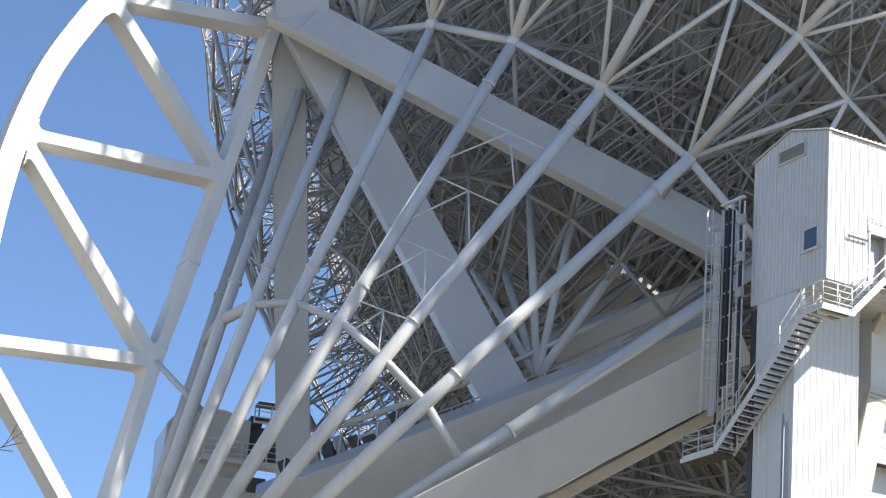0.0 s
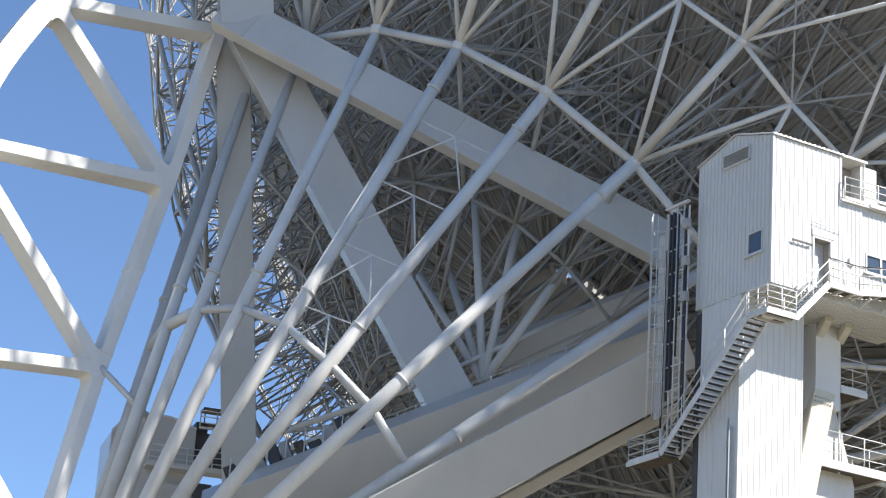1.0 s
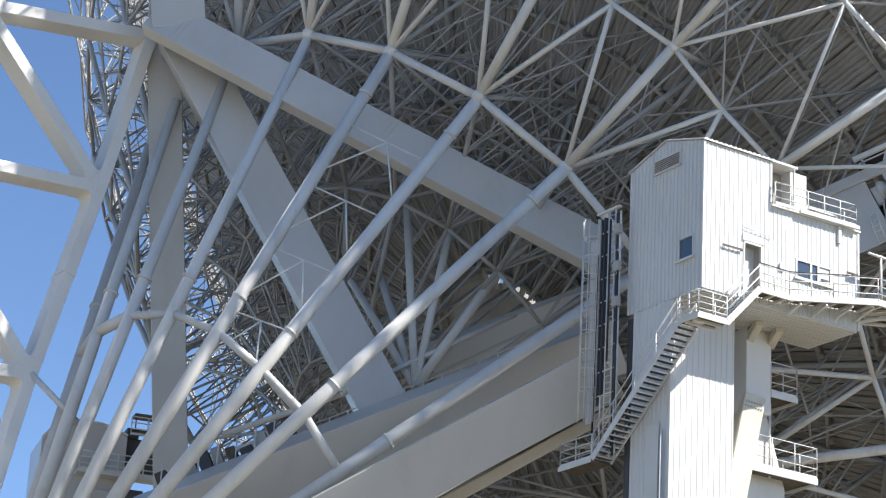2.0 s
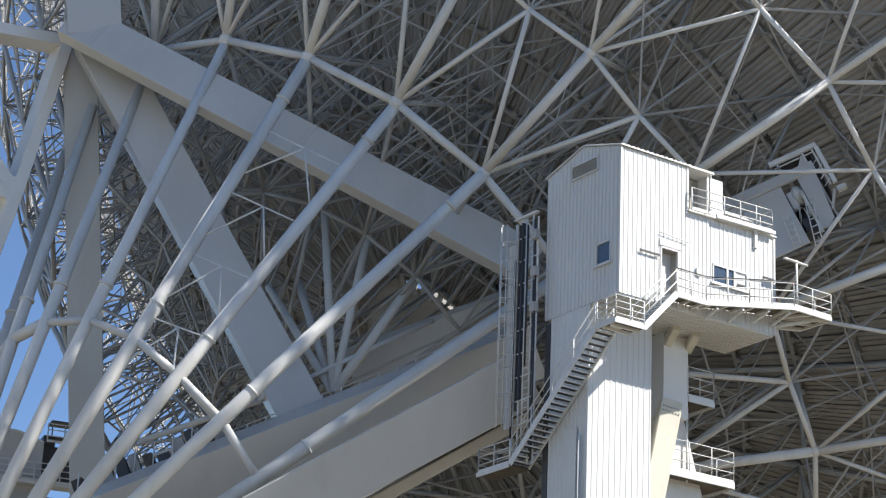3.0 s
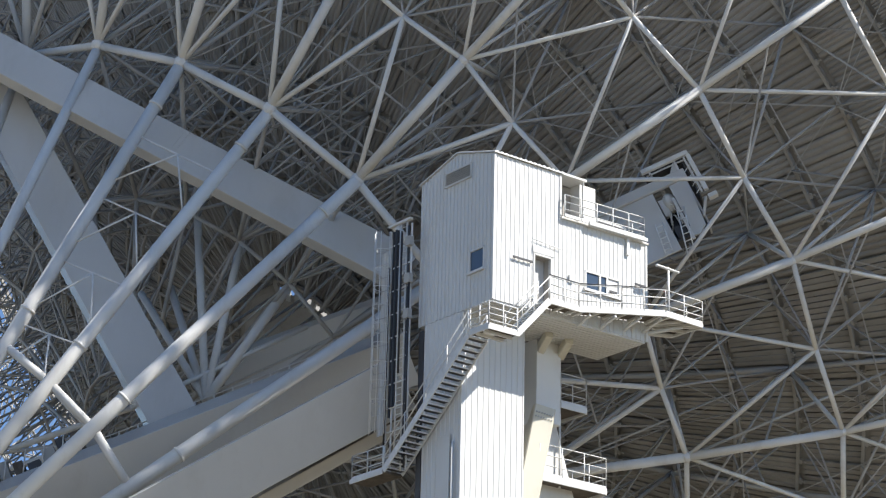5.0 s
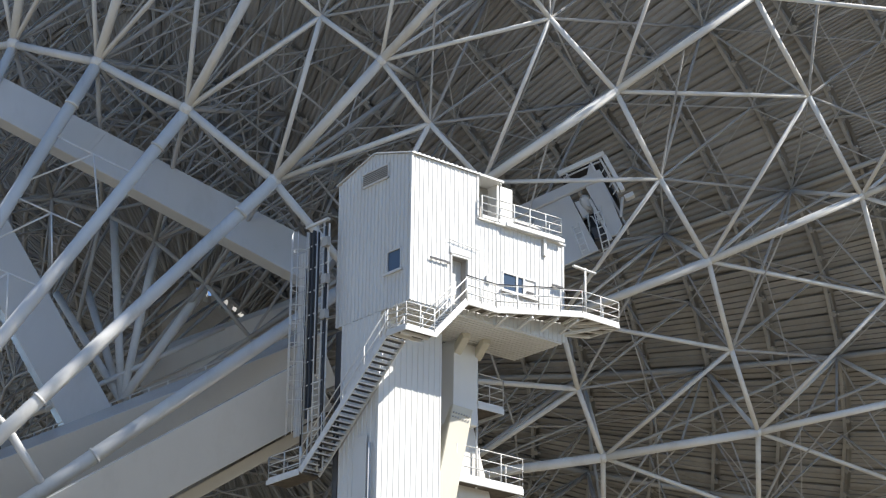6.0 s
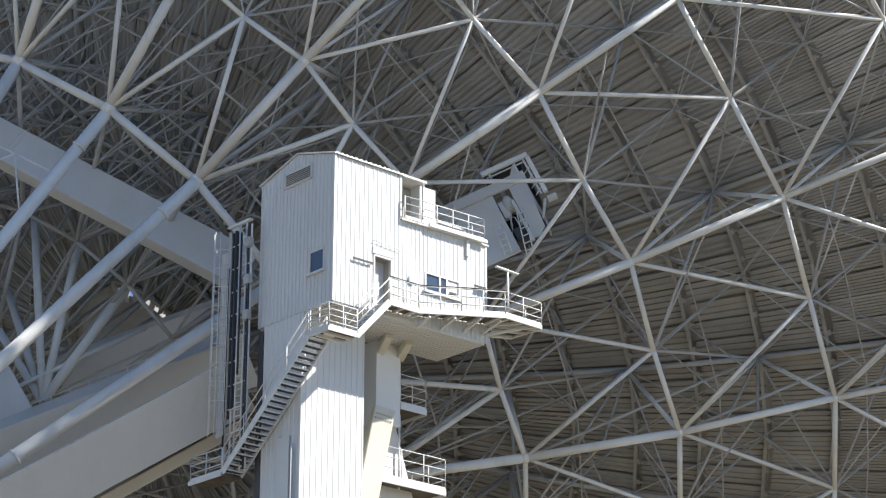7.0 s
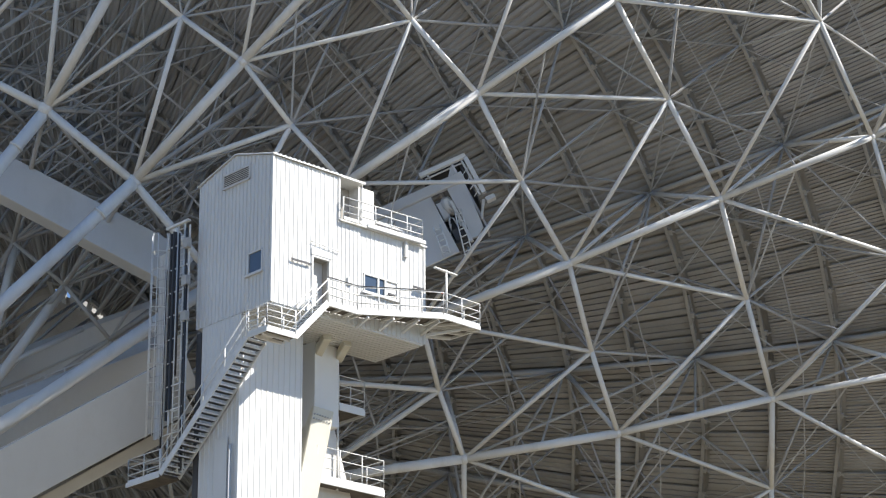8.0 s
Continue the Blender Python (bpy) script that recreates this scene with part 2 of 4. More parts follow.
for i, ((tip, foot), f) in enumerate(zip(STRUTS, COLLARS)):
    strut = pipe("cone_strut", tip, foot, 0.3 if i < 4 else 0.24, STEEL, dish, 18, r2=0.38)
    for g in (0.07, f) if i < 4 else (f,):
        c = mix(tip, foot, g)
        d = (Vector(foot) - Vector(tip)).normalized() * 0.06
        pipe("flange", c - d, c + d, 0.35 + 0.07 * g, STEEL, strut, 18)
RINGF = [mix(*STRUTS[i], f) for i, f in enumerate((0.641, 0.543, 0.504, 0.473, 0.463, 0.44, 0.449, 0.45))]
for i in range(7):
    pipe("strut_ring", RINGF[i], RINGF[i + 1], 0.2 if i < 5 else 0.3, STEEL, dish, 10)
# thin star bracing between two neighbouring struts
for k in range(4):
    f = 0.122 + 0.105 * k
    hubp = mix(mix(*STRUTS[2], f), mix(*STRUTS[3], f), 0.5)
    for i in (2, 3):
        for g in (0.0, 0.083):
            pipe("stay_rod", hubp, mix(*STRUTS[i], f + g), 0.045, RAIL, dish, 6)

# ---- girders of the tipping frame ----
frame_thing = thing("girder_frame", "broad grey box girders of the tipping frame", "steel frame")
B1 = ((-27.54, 107.45, 53.68), (-3.37, 105.02, 39.90))
girder_a = beam("girder", mix(*B1, 0.02), B1[1], 2.1, 0.85, BEAM, frame_thing, (0.1, -0.97, 0.2))
girder_b = beam("girder", (-26.32, 109.52, 53.56), (-13.97, 108.26, 32.78), 2.35, 1.8, BEAM, frame_thing, (0.28, -0.95, -0.25))
beam("girder", (-27.46, 111.02, 54.59), (-25.52, 114.89, 29.82), 1.75, 1.5, BEAM, frame_thing, (0.2, -0.95, -0.3))
beam("girder", (-25.09, 107.22, 27.08), (-3.29, 106.74, 36.43), 2.5, 2.0, BEAM, frame_thing, (0.05, -0.84, -0.52))
beam("girder", (-20.46, 102.69, 23.72), (-3.29, 100.16, 33.04), 2.45, 2.0, BEAM, frame_thing, (0.05, -0.945, -0.33))
beam("lower_flange", (-14.5, 104.15, 25.7), (-2.99, 100.82, 31.62), 0.55, 1.0, BEAM, frame_thing, (0.05, -0.9, -0.5))
knee = mix(*B1, 0.075)
beam("knee", knee, knee + Vector((-0.9, -0.1, 6.0)), 2.7, 0.83, BEAM, frame_thing, (0.1, -0.97, 0.2), 0.03)
# seam plates with bolts across the girder
for f in (0.085, 0.53):
    c = mix(*B1, f)
    d, sx, tx = axes(*B1, (0.1, -0.97, 0.2))
    beam("splice_plate", c - d * 0.17, c + d * 0.17, 2.02, 0.88, BEAM, girder_a, (0.1, -0.97, 0.2), 0.01)
    bm = bmesh.new()
    for side in (-1, 1):
        for n in range(14):
            pbolt = c + tx * 0.43 + sx * (-0.95 + n * 0.145) + d * 0.12 * side
            add_pipe(bm, pbolt, pbolt + tx * 0.03, 0.035, 6)
    part("bolt_row", bm, BEAM, girder_a, kind="stuff")
beam("hub_housing", (-12.70, 114.92, 37.38), (-4.15, 114.44, 40.77), 2.7, 2.2, BEAM, frame_thing, (0.05, -0.98, -0.15), 0.3, "plain grey housing round the hub")
# catwalk along the back of the rear girder, with a machinery bay at its low end
REAR = ((-25.09, 107.22, 27.08), (-3.29, 106.74, 36.43))
lift = Vector((-0.4, 1.2, 1.5))
beam("catwalk", mix(*REAR, 0.03) + lift, mix(*REAR, 0.97) + lift, 0.9, 0.35, GRID, frame_thing, bevel=0.02, label="dark catwalk grating")
rngc = random.Random(12)
for i in range(11):
    f, high = 0.03 + i * 0.03, rngc.uniform(0.45, 1.35)
    up_by = Vector((-0.4, 1.3, 1.65 + high / 2))
    beam("machine_box", mix(*REAR, f) + up_by, mix(*REAR, f + rngc.uniform(0.016, 0.028)) + up_by, 0.8, high, rngc.choice((DARK, GRID, GRID, STEEL_DARK)), frame_thing, bevel=0.04)
for i in range(24):
    p = mix(*REAR, 0.04 + i * 0.04) + Vector((-0.4, 0.8, 1.5))
    pipe("catwalk_post", p, p + Vector((0, 0, 1.35 if i < 8 else 0.45)), 0.04, STEEL, frame_thing, 6)
pipe("catwalk_rail", mix(*REAR, 0.36) + Vector((-0.4, 0.8, 1.92)), mix(*REAR, 0.97) + Vector((-0.4, 0.8, 1.92)), 0.03, STEEL, frame_thing, 6)
# fan of tubes from the knee of the frame
KNEE = (-12.93, 108.88, 34.68)
for tipp, r in (((-16.98, 113.02, 41.44), .2), ((-15.52, 113.10, 41.81), .2), ((-14.14, 111.12, 44.75), .2), ((-11.75, 111.34, 44.89), .2), ((-8.33, 111.25, 43.12), .24), ((-11.42, 112.60, 38.46), .16)):
    pipe("fan_tube", KNEE, tipp, r, STEEL, frame_thing, 10)
pipe("brace_tube", (-19.64, 106.43, 34.21), (-15.40, 108.29, 30.06), 0.16, STEEL, frame_thing, 10)
pipe("brace_tube", (-24.10, 112.63, 31.61), (-19.21, 113.01, 33.63), 0.13, STEEL, frame_thing, 10)
pipe("brace_tube", (-22.98, 113.45, 33.33), (-15.53, 113.83, 36.35), 0.15, STEEL, frame_thing, 10)
pipe("brace_tube", (-16.33, 108.10, 34.00), (-8.38, 110.57, 39.04), 0.12, STEEL, frame_thing, 10)

# ---- the big wheel ----
wheel = thing("elevation_wheel", "white box-section elevation wheel with spokes against the sky", "wheel")
CH = [(-26.31, 104.04, 50.77), (-28.54, 106.03, 43.53), (-31.42, 107.81, 34.55), (-33.15, 108.69, 27.39), (-34.75, 109.4, 20.5)]
HOLD = (-37.87, 103.03, 44.44)
RIM = [(-30.51, 101.09, 54.36), (-33.82, 101.64, 51.20), (-35.26, 101.95, 49.51), (-36.56, 102.36, 47.64), (-37.63, 102.92, 45.47), (-38.38, 103.47, 43.46), (-38.94, 104.05, 41.47), (-39.38, 104.67, 39.34), (-39.68, 105.34, 37.10), (-39.81, 106.02, 34.87), (-39.81, 106.72, 32.51)]
LOW = ((-39.42, 106.42, 34.03), (-35.04, 108.65, 27.30))
# the wheel lies in one plane
WMID = sum((Vector(p) for p in CH[:4] + RIM), Vector()) / (len(RIM) + 4)
WN = Vector((0.6, -0.8, 0.0))


def on_wheel(p):
    d = Vector(p) - Vector(EYE)
    return Vector(EYE) + d * ((WMID - Vector(EYE)).dot(WN) / d.dot(WN))


OUT = Vector((-0.25, 0.0, 0.05))
CH, RIM, LOW, HOLD = [on_wheel(p) for p in CH], [on_wheel(Vector(p) + OUT) for p in RIM], [on_wheel(p) for p in LOW], on_wheel(Vector(HOLD) + OUT)
DEPTH, WIDE = 1.45, 0.62
BACK = WN * (DEPTH / 2 - 0.12)


def wheel_bar(name, p, q, inset):
    """inset keeps the faces of crossing bars a few millimetres apart."""
    return beam(name, Vector(p) - BACK, Vector(q) - BACK, WIDE, DEPTH - inset, WHEEL, wheel, WN, 0.03)


def fillet(c, a, b, wa=WIDE, wb=WIDE, size=0.45):
    """Rounded web plate in the corner at c between the bars that run to a and b."""
    da, db = (Vector(a) - c).normalized(), (Vector(b) - c).normalized()
    sn = max(0.2, da.cross(db).length)
    corner = c + da * (wb / 2 / sn) + db * (wa / 2 / sn)
    pa, pb = corner + da * size, corner + db * size
    loop = [corner - (da + db) * 0.1, pa - db * 0.05] + [pa * (1 - t) ** 2 + corner * 2 * t * (1 - t) + pb * t * t for t in [k / 8 for k in range(9)]] + [pb - da * 0.05]
    bm = bmesh.new()
    front = [bm.verts.new(p + WN * 0.09) for p in loop]
    back = [bm.verts.new(p + WN * (0.12 - DEPTH)) for p in loop]
    bm.faces.new(front)
    bm.faces.new(back[::-1])
    for i in range(len(loop)):
        k = (i + 1) % len(loop)
        bm.faces.new((front[i], front[k], back[k], back[i]))
    part("web_plate", bm, WHEEL, wheel)


for i, (a, b) in enumerate(zip(CH, CH[1:])):
    wheel_bar("inner_chord", a, b, 0.012 * (i % 2))


def smooth_run(pts, n):
    out = []
    for i in range(len(pts) - 1):
        p0, p1, p2, p3 = (Vector(pts[max(0, min(len(pts) - 1, i + k))]) for k in (-1, 0, 1, 2))
        for k in range(n):
            t = k / n
            out.append(0.5 * (2 * p1 + (p2 - p0) * t + (2 * p0 - 5 * p1 + 4 * p2 - p3) * t * t + (3 * p1 - p0 - 3 * p2 + p3) * t ** 3))
    return out + [Vector(pts[-1])]


run_pts = smooth_run(RIM, 5)
bm = bmesh.new()
rows = []
for i, p in enumerate(run_pts):
    d, sx, tx = axes(run_pts[max(0, i - 1)], run_pts[min(len(run_pts) - 1, i + 1)], WN)
    rows.append([bm.verts.new(p + sx * x + tx * y) for x, y in ((-0.58, -1.35), (0.58, -1.35), (0.58, 0.14), (-0.58, 0.14))])
for p, q in zip(rows, rows[1:]):
    for e in range(4):
        bm.faces.new((p[e], q[e], q[(e + 1) % 4], p[(e + 1) % 4]))
bm.faces.new(rows[0])
bm.faces.new(rows[-1][::-1])
rim = part("rim", bm, WHEEL, wheel, "broad white curved rim")
bm = bmesh.new()
d, sx, tx = axes(run_pts[17], run_pts[19], WN)
for side in (-0.06, 0.06):
    for n in range(10):
        c = run_pts[18] + tx * 0.14 + sx * (-0.52 + n * 0.115) + d * side
        add_pipe(bm, c, c + tx * 0.02, 0.025, 6)
part("bolt_row", bm, STEEL, rim, kind="stuff")
for i, (a, b) in enumerate(((RIM[1], CH[0]), (RIM[1], CH[1]), (HOLD, CH[1]), (HOLD, CH[2]), (RIM[9], CH[2]), LOW)):
    wheel_bar("spoke", a, b, 0.024 + 0.012 * (i % 3))
for c, ends in ((CH[1], (CH[0], RIM[1], HOLD, CH[2])), (CH[2], (CH[1], HOLD, RIM[9], CH[3]))):
    for a, b in zip(ends, ends[1:]):
        fillet(c, a, b)
fillet(HOLD, HOLD + RIM[4] - RIM[5], CH[1], 1.2, WIDE, 0.55)
fillet(HOLD, CH[1], CH[2])
fillet(HOLD, CH[2], HOLD + RIM[6] - RIM[5], WIDE, 1.2, 0.55)
fillet(RIM[1], CH[0], CH[1])
fillet(RIM[1], CH[1], RIM[2], WIDE, 1.2, 0.55)
# seam lips at the chord's joints
for c, e in ((CH[1], RIM[1]), (CH[2], HOLD), (CH[2], CH[1])):
    d = (e - c).normalized()
    p = c + d * 0.75 - BACK
    beam("seam_lip", p, p + d * 0.06, WIDE + 0.05, DEPTH + 0.05, WHEEL, wheel, WN, 0.01)
f = mix(CH[1], CH[2], 0.46) - BACK
beam("seam_lip", f, f + (CH[2] - CH[1]).normalized() * 0.16, WIDE + 0.08, DEPTH + 0.06, WHEEL, wheel, WN, 0.01)
pipe("link_tube", CH[2], (-28.40, 107.32, 31.72), 0.16, STEEL, wheel, 10)

# ---- the white cabin on its lift tower ----
CAB = pose(0.54, 92.43, 34.27, 0, 0, 38.3)
cabin = thing("equipment_cabin", "white ribbed-metal equipment cabin with gabled roof on a tall tower", "cabin", m=CAB)


def clad(name, axis, fixed, a0, a1, z0, z1, parent, out=-1, pitch=0.25, mat=None, top=None, rib=0.026):
    """A ribbed sheet in the plane x or y = fixed; out: side to which the ribs stand. top: height as a function along it."""
    bm = bmesh.new()
    n = max(1, round((a1 - a0) / pitch))
    pts = []
    for i in range(n):
        for f, d in ((0.0, 0.0), (0.62, 0.0), (0.7, rib), (0.92, rib)):
            pts.append((a0 + (a1 - a0) * (i + f) / n, d * out))
    pts.append((a1, 0.0))
    rows = []
    for a, d in pts:
        t = top(a) if top else z1
        col = []
        for z in (z0, t):
            col.append(bm.verts.new((a, fixed + d, z) if axis == "y" else (fixed + d, a, z)))
        for z in (t, z0):
            col.append(bm.verts.new((a, fixed - 0.06 * out, z) if axis == "y" else (fixed - 0.06 * out, a, z)))
        rows.append(col)
    for p, q in zip(rows, rows[1:]):
        for e in range(4):
            bm.faces.new((p[e], q[e], q[(e + 1) % 4], p[(e + 1) % 4]))
    bm.faces.new(rows[0])
    bm.faces.new(rows[-1][::-1])
    return part(name, bm, mat or CLAD, parent)


def slab(name, lo, hi, mat, parent, bevel=0.0, label=""):
    bm = bmesh.new()
    block(bm, lo, hi, bevel)
    return part(name, bm, mat, parent, label)


def gable(y):
    return 6.5 + 0.72 * (1 - abs(y - 2.5) / 2.5)


# left gable wall, round the window
clad("wall_panel", "x", 0, 0.0, 0.55, 0, 6.5, cabin, top=gable, rib=0.045)
clad("wall_panel", "x", 0, 0.55, 1.55, 0, 1.5, cabin, rib=0.045)
clad("wall_panel", "x", 0, 0.55, 1.55, 2.5, 6.5, cabin, top=gable, rib=0.045)
clad("wall_panel", "x", 0, 1.55, 5.0, 0, 6.5, cabin, top=gable, rib=0.045)
# sunlit long wall, round door and window
clad("wall_panel", "y", 0, 0.0, 2.15, 0, 6.5, cabin)
clad("wall_panel", "y", 0, 2.15, 3.12, 2.5, 6.5, cabin)
clad("wall_panel", "y", 0, 2.15, 3.12, 0, 0.4, cabin)
clad("wall_panel", "y", 0, 3.12, 3.6, 0, 6.5, cabin)
clad("wall_panel", "y", 0, 3.6, 4.98, 0, 4.45, cabin)
clad("wall_panel", "y", 0, 4.98, 6.95, 0, 1.6, cabin)
clad("wall_panel", "y", 0, 4.98, 6.95, 2.45, 4.45, cabin)
clad("wall_panel", "y", 0, 6.95, 8.5, 0, 4.45, cabin)
clad("wall_panel", "x", 8.5, 0, 3.2, 0, 4.45, cabin, out=1)
clad("wall_panel", "y", 3.2, 3.6, 8.5, 0, 4.45, cabin, out=1)
clad("wall_panel", "y", 5.0, 0, 3.6, 0, 6.5, cabin, out=1)
clad("wall_panel", "x", 3.6, 0.0, 5.0, 4.45, 6.5, cabin, out=1, top=gable)
clad("wall_panel", "x", 3.6, 3.2, 5.0, 0, 4.45, cabin, out=1)
# soffit of ribbed sheet; the darker backing paints the shade between its ribs
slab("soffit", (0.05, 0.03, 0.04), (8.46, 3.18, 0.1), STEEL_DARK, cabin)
slab("soffit", (0.05, 3.22, 0.0), (3.58, 4.97, 0.1), CLAD, cabin)
for i in range(14):
    y0 = 0.04 + i * 0.225
    slab("soffit_rib", (0.05, y0, -0.06), (8.46, y0 + 0.165, 0.04), CLAD, cabin)
# roof with its overhang
for side in (0, 1):
    y0, y1 = (-0.12, 2.5) if side == 0 else (2.5, 5.12)
    bm = bmesh.new()
    z0, z1 = gable(max(0, y0)) + 0.02, gable(min(5, y1)) + 0.02
    if side == 0:
        z0 -= 0.03
    rows = []
    for i in range(61):
        x, d = -0.1 + 3.85 * i / 60, (0.0, 0.0, 0.05, 0.05)[i % 4]
        rows.append([bm.verts.new(c) for c in ((x, y0, z0 + 0.05 + d), (x, y1, z1 + 0.05 + d), (x, y1, z1), (x, y0, z0))])
    for p, q in zip(rows, rows[1:]):
        for e in range(4):
            bm.faces.new((p[e], q[e], q[(e + 1) % 4], p[(e + 1) % 4]))
    bm.faces.new(rows[0])
    bm.faces.new(rows[-1][::-1])
    part("roof_sheet", bm, CLAD, cabin)
slab("roof_trim", (3.62, -0.13, 6.46), (5.0, -0.06, 6.56), CLAD, cabin)
slab("recess_wall", (3.68, 0.9, 4.58), (4.95, 1.0, 6.45), INNER, cabin)
slab("low_roof", (3.62, -0.1, 4.45), (8.62, 3.3, 4.56), CLAD, cabin, 0.02)
slab("canopy", (3.62, 0.0, 6.5), (5.0, 2.4, 6.58), CLAD, cabin, 0.02)
slab("canopy_post", (4.9, 0.02, 4.56), (4.98, 0.1, 6.5), RAIL, cabin)
slab("floor", (0.1, 0.1, 0.3), (8.4, 3.1, 0.38), INNER, cabin)
slab("inner_wall", (0.3, 1.6, 0.38), (8.3, 1.7, 4.3), INNER, cabin)
# corner flashing
for x, y, z0, z1 in ((0, 0, 0, 6.5), (8.5, 0, 0, 4.45), (3.6, 0, 4.5, 6.5)):
    slab("corner_strip", (x - 0.05, y - 0.05, z0), (x + 0.05, y + 0.05, z1), CLAD, cabin)
# louvred vent in the gable
bm = bmesh.new()
for i in range(7):
    add_box(bm, (-0.085, 1.52, 5.94 + i * 0.085), (-0.085, 3.23, 5.94 + i * 0.085), 0.02, 0.055, (0.7, 0, 0.7))
vent = part("vent", bm, STEEL, cabin, "grey louvred vent")
# dark back puts the shade of the louvre gaps into its colour
slab("vent_shade_back", (-0.062, 1.5, 5.88), (-0.052, 3.26, 6.48), DARK, vent)
bm = bmesh.new()
for lo, hi in (((-0.11, 1.46, 5.84), (-0.02, 3.3, 5.9)), ((-0.11, 1.46, 6.46), (-0.02, 3.3, 6.52)), ((-0.11, 1.46, 5.84), (-0.02, 1.52, 6.52)), ((-0.11, 3.24, 5.84), (-0.02, 3.3, 6.52))):
    block(bm, lo, hi)
part("vent_frame", bm, CLAD, vent)


def window_at(axis, a0, a1, z0, z1, bars, parent, blind=None):
    w = new("window")
    w.parent = parent
    tagged(w, "white-framed window with dark reflecting panes")
    bm = bmesh.new()

    def bx(u0, u1, v0, v1, d0, d1):
        block(bm, (u0, d0, v0) if axis == "y" else (d0, u0, v0), (u1, d1, v1) if axis == "y" else (d1, u1, v1))
    for u0, u1, v0, v1 in ((a0, a1, z0, z0 + 0.07), (a0, a1, z1 - 0.07, z1), (a0, a0 + 0.07, z0, z1), (a1 - 0.07, a1, z0, z1)):
        bx(u0, u1, v0, v1, -0.06, 0.06)
    for b in bars:
        bx(b - 0.05, b + 0.05, z0, z1, -0.055, 0.05)
    part("window_frame", bm, CLAD, w)
    edges = [a0] + list(bars) + [a1]
    for i, (u0, u1) in enumerate(zip(edges, edges[1:])):
        bm = bmesh.new()
        bx(u0 + 0.05, u1 - 0.05, z0 + 0.05, z1 - 0.05, 0.0, 0.02)
        part("pane", bm, CLAD if i == blind else GLASS, w, "white blind panel" if i == blind else "")
    bm = bmesh.new()
    bx(a0 - 0.1, a1 + 0.1, z0 - 0.08, z0, -0.14, 0.02)
    part("window_sill", bm, CLAD, w)


window_at("x", 0.55, 1.55, 1.5, 2.5, (), cabin)
window_at("y", 4.98, 6.95, 1.6, 2.45, (5.82, 6.22), cabin, blind=2)
# door frame, leaf standing open inside, lamp bar over it
bm = bmesh.new()
for lo, hi in (((2.12, -0.06, 0.4), (2.2, 0.1, 2.55)), ((3.06, -0.06, 0.4), (3.15, 0.1, 2.55)), ((2.12, -0.06, 2.47), (3.15, 0.1, 2.56))):
    block(bm, lo, hi)
part("door_frame", bm, CLAD, cabin)
door = slab("door_leaf", (2.2, 0.42, 0.4), (3.06, 0.46, 2.47), STEEL, cabin, 0.01, "grey door set back in its frame")
slab("door_handle", (2.3, 0.38, 1.4), (2.42, 0.42, 1.44), RAIL, door)
slab("door_reveal", (2.14, 0.06, 0.4), (2.2, 0.46, 2.5), INNER, cabin)
slab("door_reveal", (3.06, 0.06, 0.4), (3.12, 0.46, 2.5), INNER, cabin)
slab("door_reveal", (2.14, 0.06, 2.47), (3.12, 0.46, 2.53), INNER, cabin)
slab("lintel", (2.08, -0.08, 2.56), (3.2, -0.02, 2.86), CLAD, cabin, 0.01)
pipe("lamp_pipe", (2.0, -0.1, 3.12), (3.6, -0.1, 3.02), 0.02, RAIL, cabin, 6)
# two dark strips on added brackets stand in for shadows cast on the wall
for x0, x1, z in ((0.95, 2.05, 2.02), (7.75, 8.4, 2.42)):
    bar = slab("shadow_strip", (x0, -0.14, z), (x1, -0.11, z + 0.09), DARK, cabin)
    for x in (x0 + 0.1, x1 - 0.1):
        slab("strip_bracket", (x, -0.13, z), (x + 0.04, -0.02, z + 0.05), RAIL, bar)
slab("wall_box", (4.05, -0.12, 1.7), (4.3, -0.02, 2.0), CLAD, cabin, 0.01)
slab("wall_box", (6.35, -0.1, 1.75), (6.75, -0.05, 1.85), DARK, cabin, 0.005)
# box unit and gear on the low roof
unit = slab("roof_unit", (4.95, 0.3, 4.56), (5.85, 1.6, 6.5), CLAD, cabin, 0.03)
slab("roof_duct", (5.85, 0.35, 4.75), (7.7, 1.2, 5.2), CLAD, cabin, 0.05)
slab("roof_duct", (5.95, 0.28, 4.9), (7.5, 0.34, 5.05), DARK, cabin)
slab("downpipe", (7.3, -0.14, 3.7), (7.45, -0.02, 4.5), CLAD, cabin)


def railing(parent, pts, height=1.05, post_gap=1.1, bars=3, r=0.03, toe=True):
    """Posts and rails along a run of points."""
    rail = new("railing")
    rail.parent = parent
    tagged(rail, "galvanised tube railing")
    for p, q in zip(pts, pts[1:]):
        p, q = Vector(p), Vector(q)
        n = max(1, round((q - p).length / post_gap))
        for i in range(n + 1):
            c = mix(p, q, i / n)
            pipe("post", c, c + Vector((0, 0, height)), r, RAIL, rail, 6)
        for b in range(bars):
            z = Vector((0, 0, height * (b + 1) / bars))
            pipe("rail", p + z, q + z, r * 0.85, RAIL, rail, 6)
        if toe:
            bm = bmesh.new()
            add_box(bm, p + Vector((0, 0, 0.06)), q + Vector((0, 0, 0.06)), 0.03, 0.14)
            part("toe_board", bm, RAIL, rail)
    return rail


